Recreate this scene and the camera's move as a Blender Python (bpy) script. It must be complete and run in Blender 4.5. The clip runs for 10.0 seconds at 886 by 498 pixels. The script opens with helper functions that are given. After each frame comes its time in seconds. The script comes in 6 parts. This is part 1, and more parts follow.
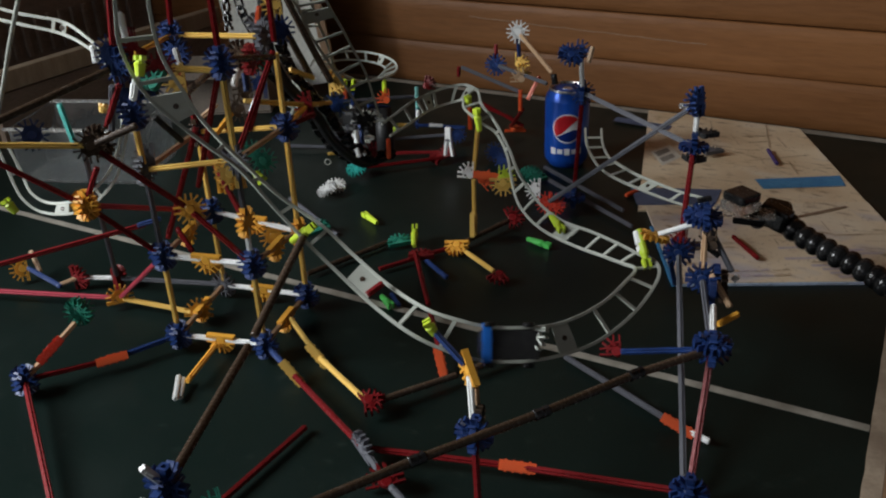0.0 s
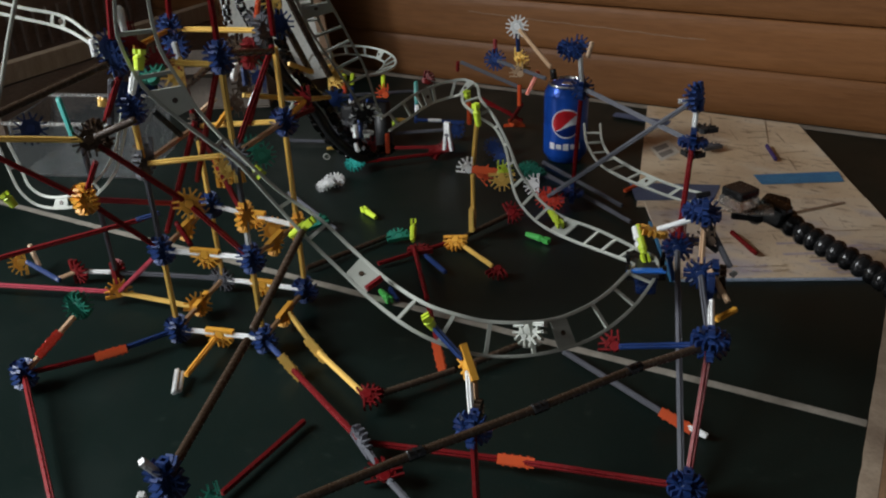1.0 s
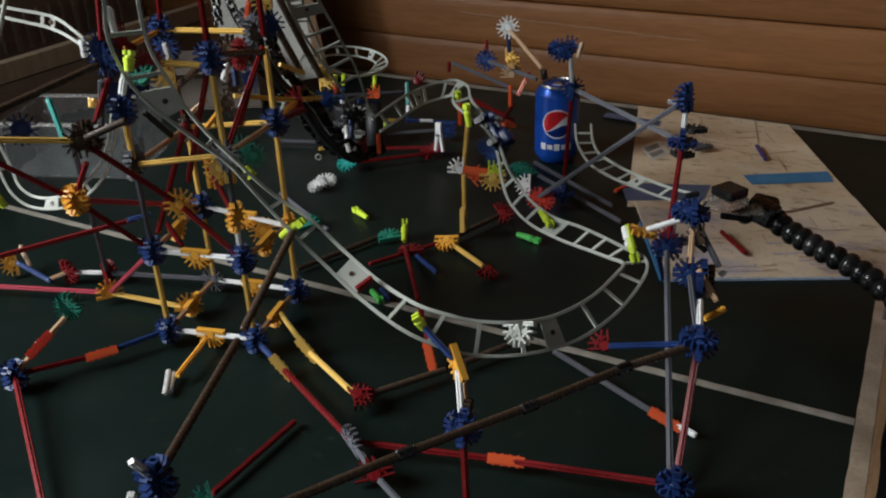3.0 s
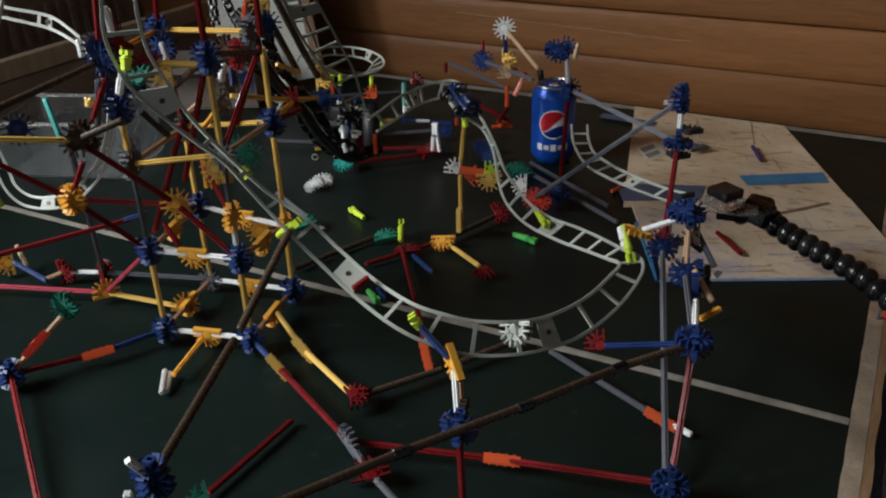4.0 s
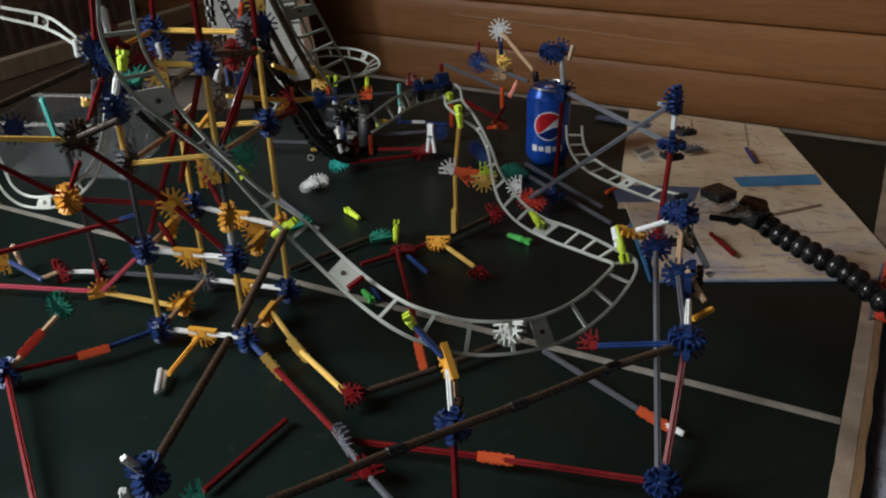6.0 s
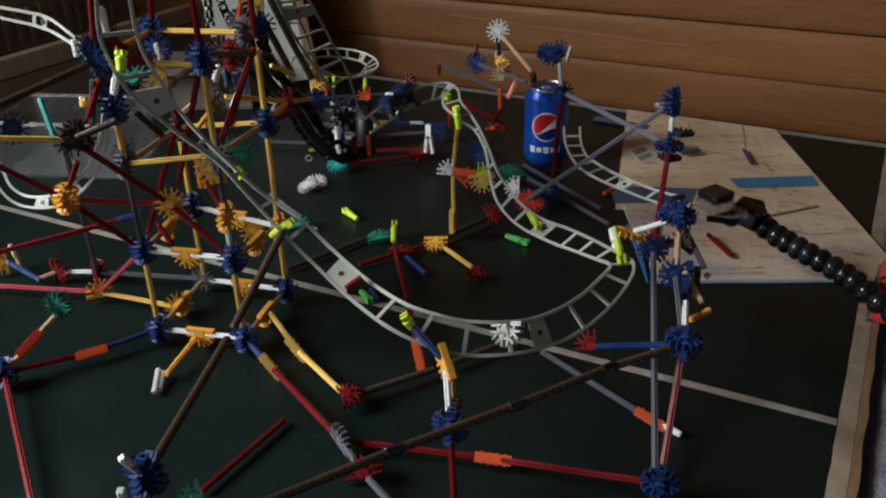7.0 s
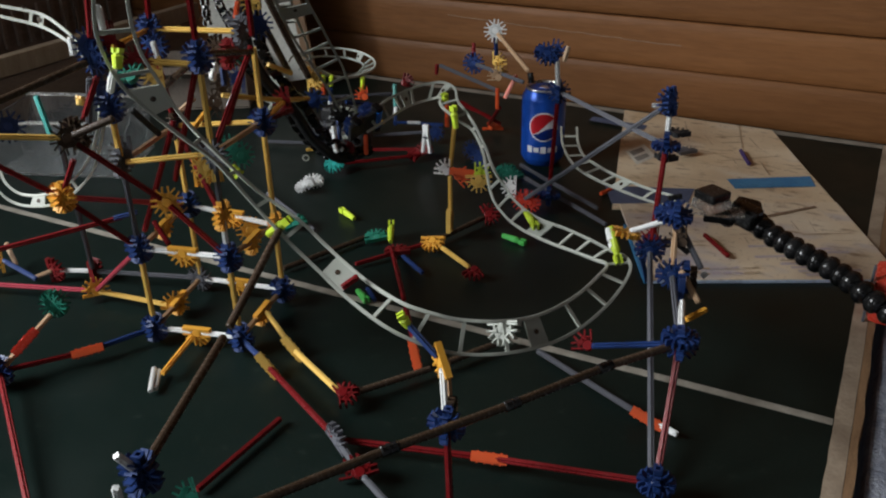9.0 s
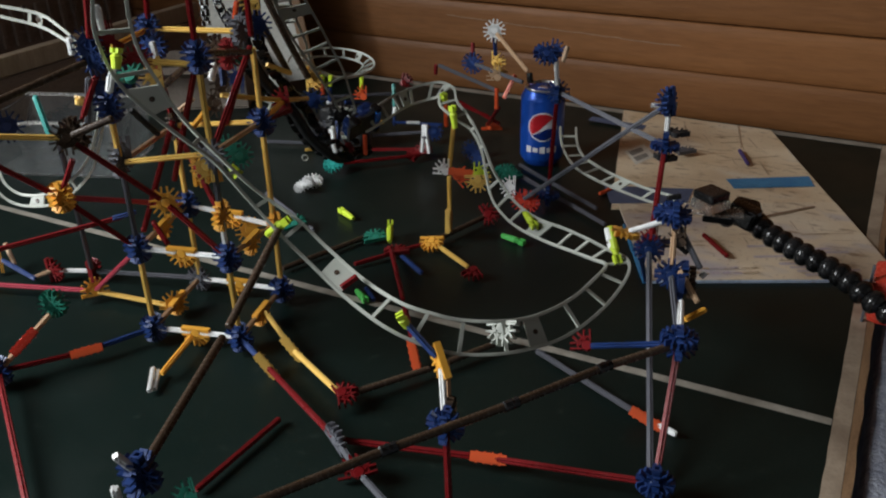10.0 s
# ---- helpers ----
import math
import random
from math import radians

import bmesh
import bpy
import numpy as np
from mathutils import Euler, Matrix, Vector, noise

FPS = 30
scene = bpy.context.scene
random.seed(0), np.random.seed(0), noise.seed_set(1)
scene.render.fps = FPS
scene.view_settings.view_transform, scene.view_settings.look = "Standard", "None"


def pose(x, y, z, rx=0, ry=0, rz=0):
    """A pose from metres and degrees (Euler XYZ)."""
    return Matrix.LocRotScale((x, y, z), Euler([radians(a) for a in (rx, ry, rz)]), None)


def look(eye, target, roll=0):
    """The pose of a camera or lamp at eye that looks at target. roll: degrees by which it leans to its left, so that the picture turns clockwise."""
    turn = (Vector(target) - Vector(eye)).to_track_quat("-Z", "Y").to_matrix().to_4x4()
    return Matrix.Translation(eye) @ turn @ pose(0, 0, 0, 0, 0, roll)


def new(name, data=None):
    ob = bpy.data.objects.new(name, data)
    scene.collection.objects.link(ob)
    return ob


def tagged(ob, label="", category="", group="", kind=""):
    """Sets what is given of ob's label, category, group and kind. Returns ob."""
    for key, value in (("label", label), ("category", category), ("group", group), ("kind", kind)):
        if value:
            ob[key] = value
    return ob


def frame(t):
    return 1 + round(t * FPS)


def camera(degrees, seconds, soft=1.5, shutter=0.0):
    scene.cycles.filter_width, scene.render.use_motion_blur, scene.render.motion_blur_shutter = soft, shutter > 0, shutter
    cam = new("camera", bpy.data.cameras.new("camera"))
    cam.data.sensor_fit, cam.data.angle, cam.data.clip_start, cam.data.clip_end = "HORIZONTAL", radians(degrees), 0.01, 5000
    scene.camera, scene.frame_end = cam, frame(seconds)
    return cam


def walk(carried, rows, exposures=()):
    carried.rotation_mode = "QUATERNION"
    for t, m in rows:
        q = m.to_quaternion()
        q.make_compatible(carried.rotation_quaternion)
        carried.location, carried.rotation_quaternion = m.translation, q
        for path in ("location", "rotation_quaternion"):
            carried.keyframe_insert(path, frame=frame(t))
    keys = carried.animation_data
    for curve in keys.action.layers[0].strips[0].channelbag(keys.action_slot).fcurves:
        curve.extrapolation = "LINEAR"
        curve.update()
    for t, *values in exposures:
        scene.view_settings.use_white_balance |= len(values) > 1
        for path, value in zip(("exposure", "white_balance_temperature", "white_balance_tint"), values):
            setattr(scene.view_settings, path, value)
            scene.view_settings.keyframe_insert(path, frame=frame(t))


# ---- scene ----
# All heights are measured from the table top, z = 0; the room's floor lies 0.76 m below it.
EXPO = -0.42
cam = camera(53.52, 10.0, soft=2.1, shutter=0.5)
walk(cam, [
    (0.0, look((-0.0392, -0.7178, 0.5232), (-0.4679, 0.0558, 0.0566), -2.391)),
    (0.5, look((-0.0381, -0.7194, 0.5235), (-0.4645, 0.0538, 0.0540), -2.203)),
    (1.0, look((-0.0391, -0.7188, 0.5233), (-0.4652, 0.0533, 0.0517), -2.225)),
    (1.5, look((-0.0377, -0.7182, 0.5224), (-0.4615, 0.0549, 0.0503), -2.221)),
    (2.0, look((-0.0371, -0.7201, 0.5230), (-0.4585, 0.0542, 0.0509), -2.129)),
    (2.5, look((-0.0358, -0.7192, 0.5240), (-0.4569, 0.0553, 0.0520), -2.146)),
    (4.0, look((-0.0343, -0.7210, 0.5249), (-0.4506, 0.0565, 0.0536), -1.895)),
    (4.5, look((-0.0324, -0.7216, 0.5249), (-0.4492, 0.0557, 0.0536), -1.901)),
    (5.0, look((-0.0339, -0.7220, 0.5237), (-0.4482, 0.0571, 0.0531), -1.743)),
    (5.5, look((-0.0319, -0.7234, 0.5250), (-0.4451, 0.0565, 0.0549), -1.683)),
    (7.0, look((-0.0308, -0.7256, 0.5261), (-0.4411, 0.0564, 0.0570), -1.445)),
    (7.5, look((-0.0316, -0.7251, 0.5248), (-0.4413, 0.0576, 0.0563), -1.378)),
    (8.0, look((-0.0305, -0.7250, 0.5245), (-0.4397, 0.0582, 0.0564), -1.327)),
    (8.5, look((-0.0299, -0.7260, 0.5246), (-0.4383, 0.0576, 0.0564), -1.253)),
    (9.0, look((-0.0298, -0.7258, 0.5245), (-0.4378, 0.0580, 0.0563), -1.230)),
    (9.5, look((-0.0300, -0.7258, 0.5246), (-0.4371, 0.0584, 0.0563), -1.199)),
    (10.0, look((-0.0298, -0.7257, 0.5246), (-0.4369, 0.0585, 0.0563), -1.205)),
], exposures=[(0.0, EXPO - 0.16), (1.0, EXPO - 0.07), (4.5, EXPO - 0.06), (7.0, EXPO - 0.02), (10.0, EXPO)])

FLOOR = -0.76

# ---------------------------------------------------------------- light
world = bpy.data.worlds.new("daylight")
scene.world = world
world.use_nodes = True
wn = world.node_tree.nodes
sky = wn.new("ShaderNodeTexSky")
sky.sky_type, sky.sun_disc = "NISHITA", False
sky.sun_elevation, sky.sun_rotation = radians(35), radians(200)
wn["Background"].inputs["Strength"].default_value = 0.1
world.node_tree.links.new(sky.outputs["Color"], wn["Background"].inputs["Color"])


def window_light(name, at, target, w, h, watts, colour, spread=180):
    lamp = bpy.data.lights.new(name, "AREA")
    lamp.shape, lamp.size, lamp.size_y, lamp.energy, lamp.color = "RECTANGLE", w, h, watts, colour
    lamp.spread = radians(spread)
    ob = new(name, lamp)
    ob.matrix_world = look(at, target)
    return ob


window_light("window_light_west", (-2.06, -1.05, 1.12), (-0.6, 0.0, 0.1), 1.1, 1.0, 50, (0.94, 0.98, 1.0), 112)
window_light("window_light_south", (-0.35, -3.22, 1.0), (-0.35, 0, 0.2), 1.4, 1.1, 5.5, (0.95, 0.98, 1.0))


# ---------------------------------------------------------------- materials
def mat_nodes(name):
    m = bpy.data.materials.new(name)
    m.use_nodes = True
    nt = m.node_tree
    return m, nt, nt.nodes["Principled BSDF"]


def mix_colour(nt, fac, a, b):
    mx = nt.nodes.new("ShaderNodeMix")
    mx.data_type = "RGBA"
    for sock, v in ((mx.inputs[6], a), (mx.inputs[7], b)):
        if isinstance(v, tuple):
            sock.default_value = (*v, 1)
        else:
            nt.links.new(v, sock)
    nt.links.new(fac, mx.inputs[0])
    return mx.outputs[2]


def noise_fac(nt, scale, detail=4, stretch=(1, 1, 1), lo=0.35, hi=0.65, coord="Object"):
    tc = nt.nodes.new("ShaderNodeTexCoord")
    mp = nt.nodes.new("ShaderNodeMapping")
    mp.inputs["Scale"].default_value = stretch
    no = nt.nodes.new("ShaderNodeTexNoise")
    no.inputs["Scale"].default_value, no.inputs["Detail"].default_value = scale, detail
    ra = nt.nodes.new("ShaderNodeMapRange")
    ra.inputs[1].default_value, ra.inputs[2].default_value = lo, hi
    nt.links.new(tc.outputs[coord], mp.inputs[0])
    nt.links.new(mp.outputs[0], no.inputs["Vector"])
    nt.links.new(no.outputs["Fac"], ra.inputs[0])
    return ra.outputs[0]


def bump(nt, bsdf, fac, strength, dist):
    b = nt.nodes.new("ShaderNodeBump")
    b.inputs["Strength"].default_value, b.inputs["Distance"].default_value = strength, dist
    nt.links.new(fac, b.inputs["Height"])
    nt.links.new(b.outputs[0], bsdf.inputs["Normal"])


def plastic(name, rgb, rough=0.38, trans=0.0, gloss=0.42):
    """Moulded toy plastic: slight batch differences, dust, and fine scuffs."""
    m, nt, b = mat_nodes(name)
    info = nt.nodes.new("ShaderNodeObjectInfo")
    dim = tuple(v * 0.72 for v in rgb)
    lift = tuple(min(1, v * 1.12 + 0.01) for v in rgb)
    c = mix_colour(nt, info.outputs["Random"], dim, lift)
    dust = noise_fac(nt, 90, 5, lo=0.5, hi=0.8)
    sc = nt.nodes.new("ShaderNodeMath")
    sc.operation = "MULTIPLY"
    sc.inputs[1].default_value = 0.03
    nt.links.new(dust, sc.inputs[0])
    c = mix_colour(nt, sc.outputs[0], c, (0.45, 0.43, 0.4))
    nt.links.new(c, b.inputs["Base Color"])
    r = nt.nodes.new("ShaderNodeMapRange")
    r.inputs[3].default_value, r.inputs[4].default_value = rough - 0.08, rough + 0.12
    nt.links.new(noise_fac(nt, 300, 3), r.inputs[0])
    nt.links.new(r.outputs[0], b.inputs["Roughness"])
    b.inputs["Transmission Weight"].default_value = trans
    b.inputs["Specular IOR Level"].default_value = gloss
    bump(nt, b, noise_fac(nt, 700, 2), 0.15, 0.0003)
    return m


PLASTIC = {
    "red": plastic("red_plastic", (0.165, 0.006, 0.008), 0.3, gloss=0.12),
    "pink": plastic("rose_plastic", (0.38, 0.04, 0.065), gloss=0.25),
    "yellow": plastic("yellow_plastic", (0.80, 0.51, 0.12)),
    "orange": plastic("amber_plastic", (0.80, 0.39, 0.045)),
    "vermilion": plastic("orange_plastic", (0.72, 0.10, 0.025)),
    "blue": plastic("blue_plastic", (0.009, 0.034, 0.145)),
    "gray": plastic("grey_plastic", (0.105, 0.107, 0.125), 0.5, gloss=0.3),
    "white": plastic("white_plastic", (0.84, 0.85, 0.84), 0.24, gloss=0.6),
    "tan": plastic("tan_plastic", (0.50, 0.33, 0.20)),
    "green": plastic("green_plastic", (0.012, 0.17, 0.115)),
    "teal": plastic("teal_plastic", (0.02, 0.33, 0.29)),
    "lime": plastic("lime_plastic", (0.62, 0.80, 0.05)),
    "bright_green": plastic("bright_green_plastic", (0.10, 0.62, 0.12)),
    "dark": plastic("smoky_brown_plastic", (0.055, 0.034, 0.021), 0.22, gloss=0.35),
    "black": plastic("black_plastic", (0.0025, 0.0025, 0.003), 0.16),
    "clear": plastic("clear_plastic", (0.85, 0.87, 0.88), 0.2, 0.7),
    # bright base colour carries the daylight mirrored at the car's rear
    "gloss_blue": plastic("gloss_blue_plastic", (0.018, 0.16, 0.62), 0.08, gloss=0.8),
    "charcoal": plastic("charcoal_plastic", (0.007, 0.007, 0.008), 0.5),
    "violet": plastic("violet_plastic", (0.045, 0.025, 0.14), 0.4),
    "navy": plastic("navy_plastic", (0.006, 0.020, 0.085), 0.22),
    "splice_red": plastic("bright_red_plastic", (0.66, 0.055, 0.03), 0.22, gloss=0.6),
    "haze": plastic("hazy_clear_plastic", (0.86, 0.84, 0.80), 0.16, 0.9),
    "track": plastic("pale_track_plastic", (0.42, 0.44, 0.39), 0.42, gloss=0.25),
}
PLASTIC["haze"].node_tree.nodes["Principled BSDF"].inputs["IOR"].default_value = 1.2
WORD = {"violet": "dark violet", "splice_red": "bright red", "haze": "hazy clear", "track": "off-white", "red": "red", "pink": "rose red", "yellow": "yellow", "orange": "amber yellow", "vermilion": "orange",
        "blue": "dark blue", "gray": "grey", "white": "white", "tan": "tan", "green": "dark green", "teal": "teal",
        "lime": "lime green", "bright_green": "bright green", "dark": "smoky brown", "black": "black", "charcoal": "black", "clear": "clear"}


def wood(name, a, b2, c2, along=(1, 14, 14), scale=5.0, rough=0.5, knots=3.1):
    m, nt, b = mat_nodes(name)
    info = nt.nodes.new("ShaderNodeObjectInfo")
    grain = noise_fac(nt, scale, 8, along, 0.3, 0.7)
    fine = noise_fac(nt, scale * 9, 4, along, 0.35, 0.7)
    c = mix_colour(nt, grain, a, b2)
    c = mix_colour(nt, fine, c, mix_colour(nt, grain, b2, c2))
    tone = nt.nodes.new("ShaderNodeHueSaturation")
    mr = nt.nodes.new("ShaderNodeMapRange")
    mr.inputs[3].default_value, mr.inputs[4].default_value = 0.82, 1.12
    nt.links.new(info.outputs["Random"], mr.inputs[0])
    nt.links.new(mr.outputs[0], tone.inputs["Value"])
    nt.links.new(c, tone.inputs["Color"])
    # sparse knots
    tc = nt.nodes.new("ShaderNodeTexCoord")
    mp = nt.nodes.new("ShaderNodeMapping")
    mp.inputs["Scale"].default_value = (1.0, 1.0, 1.9)
    vo = nt.nodes.new("ShaderNodeTexVoronoi")
    vo.inputs["Scale"].default_value = knots
    k = nt.nodes.new("ShaderNodeMapRange")
    k.inputs[1].default_value, k.inputs[2].default_value, k.inputs[3].default_value, k.inputs[4].default_value = 0.015, 0.06, 0.75, 0
    nt.links.new(tc.outputs["Object"], mp.inputs[0])
    nt.links.new(mp.outputs[0], vo.inputs["Vector"])
    nt.links.new(vo.outputs["Distance"], k.inputs[0])
    out = mix_colour(nt, k.outputs[0], tone.outputs[0], tuple(v * 0.25 for v in c2))
    nt.links.new(out, b.inputs["Base Color"])
    b.inputs["Roughness"].default_value = rough
    bump(nt, b, fine, 0.25, 0.001)
    return m


M_WALL = wood("varnished_pine", (0.235, 0.100, 0.036), (0.20, 0.083, 0.029), (0.15, 0.060, 0.020), (1, 5, 8), 2.6, 0.5, 2.6)
M_WALL.node_tree.nodes["Principled BSDF"].inputs["Specular IOR Level"].default_value = 0.25
M_BEAM = wood("raw_board", (0.56, 0.45, 0.33), (0.46, 0.36, 0.25), (0.34, 0.25, 0.17), (12, 12, 1), 6, 0.6)
M_DARKWOOD = wood("dark_stained_wood", (0.34, 0.255, 0.20), (0.26, 0.19, 0.145), (0.17, 0.122, 0.09), (2, 10, 10), 6, 0.5)
M_EDGEWOOD = wood("chipboard_edge", (0.34, 0.2, 0.1), (0.25, 0.14, 0.07), (0.16, 0.09, 0.045), (20, 3, 20), 12, 0.8)


def table_paint():
    m, nt, b = mat_nodes("dark_green_table_paint")
    c = mix_colour(nt, noise_fac(nt, 3.5, 6), (0.0043, 0.0102, 0.0086), (0.0066, 0.0138, 0.0117))
    c = mix_colour(nt, noise_fac(nt, 60, 5, lo=0.62, hi=0.8), c, (0.015, 0.024, 0.020))
    c = mix_colour(nt, noise_fac(nt, 420, 3, lo=0.64, hi=0.74), c, (0.030, 0.036, 0.032))
    c = mix_colour(nt, noise_fac(nt, 14, 4, (1, 26, 1), lo=0.68, hi=0.76), c, (0.016, 0.022, 0.019))
    nt.links.new(c, b.inputs["Base Color"])
    r = nt.nodes.new("ShaderNodeMapRange")
    r.inputs[3].default_value, r.inputs[4].default_value = 0.30, 0.44
    b.inputs["Specular IOR Level"].default_value = 0.2
    nt.links.new(noise_fac(nt, 9, 6), r.inputs[0])
    nt.links.new(r.outputs[0], b.inputs["Roughness"])
    bump(nt, b, noise_fac(nt, 900, 2), 0.2, 0.0004)
    return m


def worn(name, a, b2, scale, rough=0.7, fine=200, bumps=0.3):
    m, nt, b = mat_nodes(name)
    c = mix_colour(nt, noise_fac(nt, scale, 6), a, b2)
    c = mix_colour(nt, noise_fac(nt, fine, 3, lo=0.5, hi=0.9), c, tuple(v * 0.6 for v in a))
    nt.links.new(c, b.inputs["Base Color"])
    b.inputs["Roughness"].default_value = rough
    bump(nt, b, noise_fac(nt, fine, 4), bumps, 0.001)
    return m


M_TABLE = table_paint()
M_LINE = worn("worn_white_line", (0.36, 0.33, 0.28), (0.22, 0.20, 0.165), 30, 0.7)
M_SIDELINE = worn("worn_end_line", (0.42, 0.33, 0.24), (0.25, 0.185, 0.13), 22, 0.75)
M_CARPET = worn("grey_blue_carpet", (0.10, 0.11, 0.14), (0.17, 0.18, 0.21), 60, 0.95, 420, 1.0)
M_PLASTER = worn("plain_wall_paint", (0.42, 0.40, 0.36), (0.38, 0.36, 0.33), 4, 0.85)
M_CARD = worn("pale_card", (0.74, 0.74, 0.69), (0.62, 0.60, 0.54), 9, 0.8)
M_CARTON = worn("grey_brown_card", (0.25, 0.205, 0.17), (0.19, 0.155, 0.125), 14, 0.85)
M_BATTEN = wood("brown_batten", (0.34, 0.21, 0.12), (0.27, 0.16, 0.09), (0.19, 0.11, 0.06), (12, 12, 1), 6, 0.6)
M_CEIL = worn("unseen_dark_ceiling", (0.17, 0.10, 0.05), (0.13, 0.075, 0.038), 5, 0.7)


def printed(name, a, b2, third, rough):
    """Coloured photo print: pale ground, tinted areas and small smudged drawings."""
    m, nt, b = mat_nodes(name)
    c = mix_colour(nt, noise_fac(nt, 11, 4), a, b2)
    c = mix_colour(nt, noise_fac(nt, 6.5, 3, (1, 1.6, 1), 0.54, 0.68), c, third)
    c = mix_colour(nt, noise_fac(nt, 38, 7, (1.0, 2.4, 1), 0.56, 0.74), c, (0.30, 0.20, 0.12))
    c = mix_colour(nt, noise_fac(nt, 120, 4, (2.2, 1, 1), 0.62, 0.8), c, (0.34, 0.24, 0.16))
    nt.links.new(c, b.inputs["Base Color"])
    b.inputs["Roughness"].default_value = rough
    bump(nt, b, noise_fac(nt, 14, 3), 0.1, 0.001)
    return m


M_PAPER = printed("printed_paper", (0.76, 0.62, 0.44), (0.62, 0.46, 0.29), (0.74, 0.66, 0.55), 0.45)
M_PAPER2 = printed("printed_paper_cool", (0.74, 0.63, 0.48), (0.66, 0.52, 0.36), (0.40, 0.38, 0.46), 0.4)
M_INK = worn("brown_print", (0.40, 0.29, 0.19), (0.54, 0.41, 0.28), 60, 0.6)
M_INKPALE = worn("pale_print", (0.74, 0.70, 0.62), (0.66, 0.62, 0.55), 40, 0.5)
M_VIOLET_TINT = worn("violet_tint", (0.46, 0.38, 0.44), (0.56, 0.47, 0.46), 70, 0.5)
M_INKGREY = worn("grey_print", (0.20, 0.19, 0.17), (0.30, 0.28, 0.25), 50, 0.5)
M_INKBROWN = worn("dark_brown_print", (0.22, 0.14, 0.09), (0.30, 0.20, 0.13), 60, 0.5)
M_INKBLUE = worn("blue_print", (0.04, 0.20, 0.42), (0.06, 0.25, 0.47), 30, 0.5)
M_INKNAVY = worn("slate_blue_print", (0.07, 0.10, 0.18), (0.10, 0.14, 0.24), 30, 0.5)
M_PAPEREDGE = worn("pale_blue_paper_edge", (0.45, 0.55, 0.72), (0.5, 0.6, 0.75), 40, 0.5)


def metal(name, rgb, rough):
    m, nt, b = mat_nodes(name)
    b.inputs["Base Color"].default_value = (*rgb, 1)
    b.inputs["Metallic"].default_value = 1
    r = nt.nodes.new("ShaderNodeMapRange")
    r.inputs[3].default_value, r.inputs[4].default_value = rough - 0.06, rough + 0.08
    nt.links.new(noise_fac(nt, 80, 4), r.inputs[0])
    nt.links.new(r.outputs[0], b.inputs["Roughness"])
    return m


def coated(name, rgb, rough=0.28, metallic=0.35):
    m, nt, b = mat_nodes(name)
    c = mix_colour(nt, noise_fac(nt, 40, 4), rgb, tuple(v * 0.85 for v in rgb))
    nt.links.new(c, b.inputs["Base Color"])
    b.inputs["Metallic"].default_value, b.inputs["Roughness"].default_value = metallic, rough
    return m


M_ALU = metal("bare_aluminium", (0.75, 0.75, 0.76), 0.3)
M_CANBLUE = coated("blue_can_print", (0.012, 0.085, 0.48))
M_CANRED = coated("red_can_print", (0.6, 0.02, 0.03))
M_CANWHITE = coated("white_can_print", (0.75, 0.76, 0.8), 0.3, 0.1)
M_CANNAVY = coated("navy_can_print", (0.008, 0.03, 0.2))


# ---------------------------------------------------------------- mesh helpers
def part(name, bm, material, parent=None, label="", smooth=False):
    me = bpy.data.meshes.new(name)
    bm.to_mesh(me)
    bm.free()
    me.materials.append(material)
    if smooth:
        for p in me.polygons:
            p.use_smooth = True
    ob = new(name, me)
    if parent is not None:
        ob.parent = parent
    if label:
        ob["label"] = label
    return ob


def shared(name, me, parent, m, label=""):
    ob = new(name, me)
    ob.parent = parent
    ob.matrix_basis = m
    if label:
        ob["label"] = label
    return ob


def thing(name, label, category, at=(0, 0, 0), group="", kind=""):
    ob = new(name)
    ob.location = at
    ob.empty_display_size = 0.02
    return tagged(ob, label, category, group, kind)


def add_box(bm, size, m=None, bevel=0.0):
    r = bmesh.ops.create_cube(bm, size=1.0)
    vs = r["verts"]
    bmesh.ops.scale(bm, vec=size, verts=vs)
    if bevel:
        es = list({e for v in vs for e in v.link_edges})
        r2 = bmesh.ops.bevel(bm, geom=es, offset=bevel, segments=2, affect="EDGES", profile=0.6)
        vs = list({v for f in r2["faces"] for v in f.verts} | {v for v in vs if v.is_valid})
    if m is not None:
        bmesh.ops.transform(bm, matrix=m, verts=vs)
    return vs


def lathe(bm, profile, seg=32, m=None):
    """Revolve (radius, height) pairs about z."""
    rings = []
    for r, z in profile:
        rings.append([bm.verts.new((r * math.cos(2 * math.pi * i / seg), r * math.sin(2 * math.pi * i / seg), z)) for i in range(seg)])
    for a, b in zip(rings, rings[1:]):
        for i in range(seg):
            j = (i + 1) % seg
            bm.faces.new((a[i], a[j], b[j], b[i]))
    bm.faces.new(list(reversed(rings[0])))
    bm.faces.new(rings[-1])
    if m is not None:
        bmesh.ops.transform(bm, matrix=m, verts=[v for r in rings for v in r])


def sweep(bm, pts, section, ups):
    """Sweep a closed 2D section along points; ups gives the section's second axis."""
    pts = [Vector(p) for p in pts]
    rings = []
    for i, p in enumerate(pts):
        t = (pts[min(i + 1, len(pts) - 1)] - pts[max(i - 1, 0)]).normalized()
        u = Vector(ups[i])
        u = (u - t * u.dot(t)).normalized()
        s = t.cross(u)
        rings.append([bm.verts.new(p + s * a + u * b) for a, b in section])
    n = len(section)
    for a, b in zip(rings, rings[1:]):
        for i in range(n):
            j = (i + 1) % n
            bm.faces.new((a[i], a[j], b[j], b[i]))
    bm.faces.new(list(reversed(rings[0])))
    bm.faces.new(rings[-1])


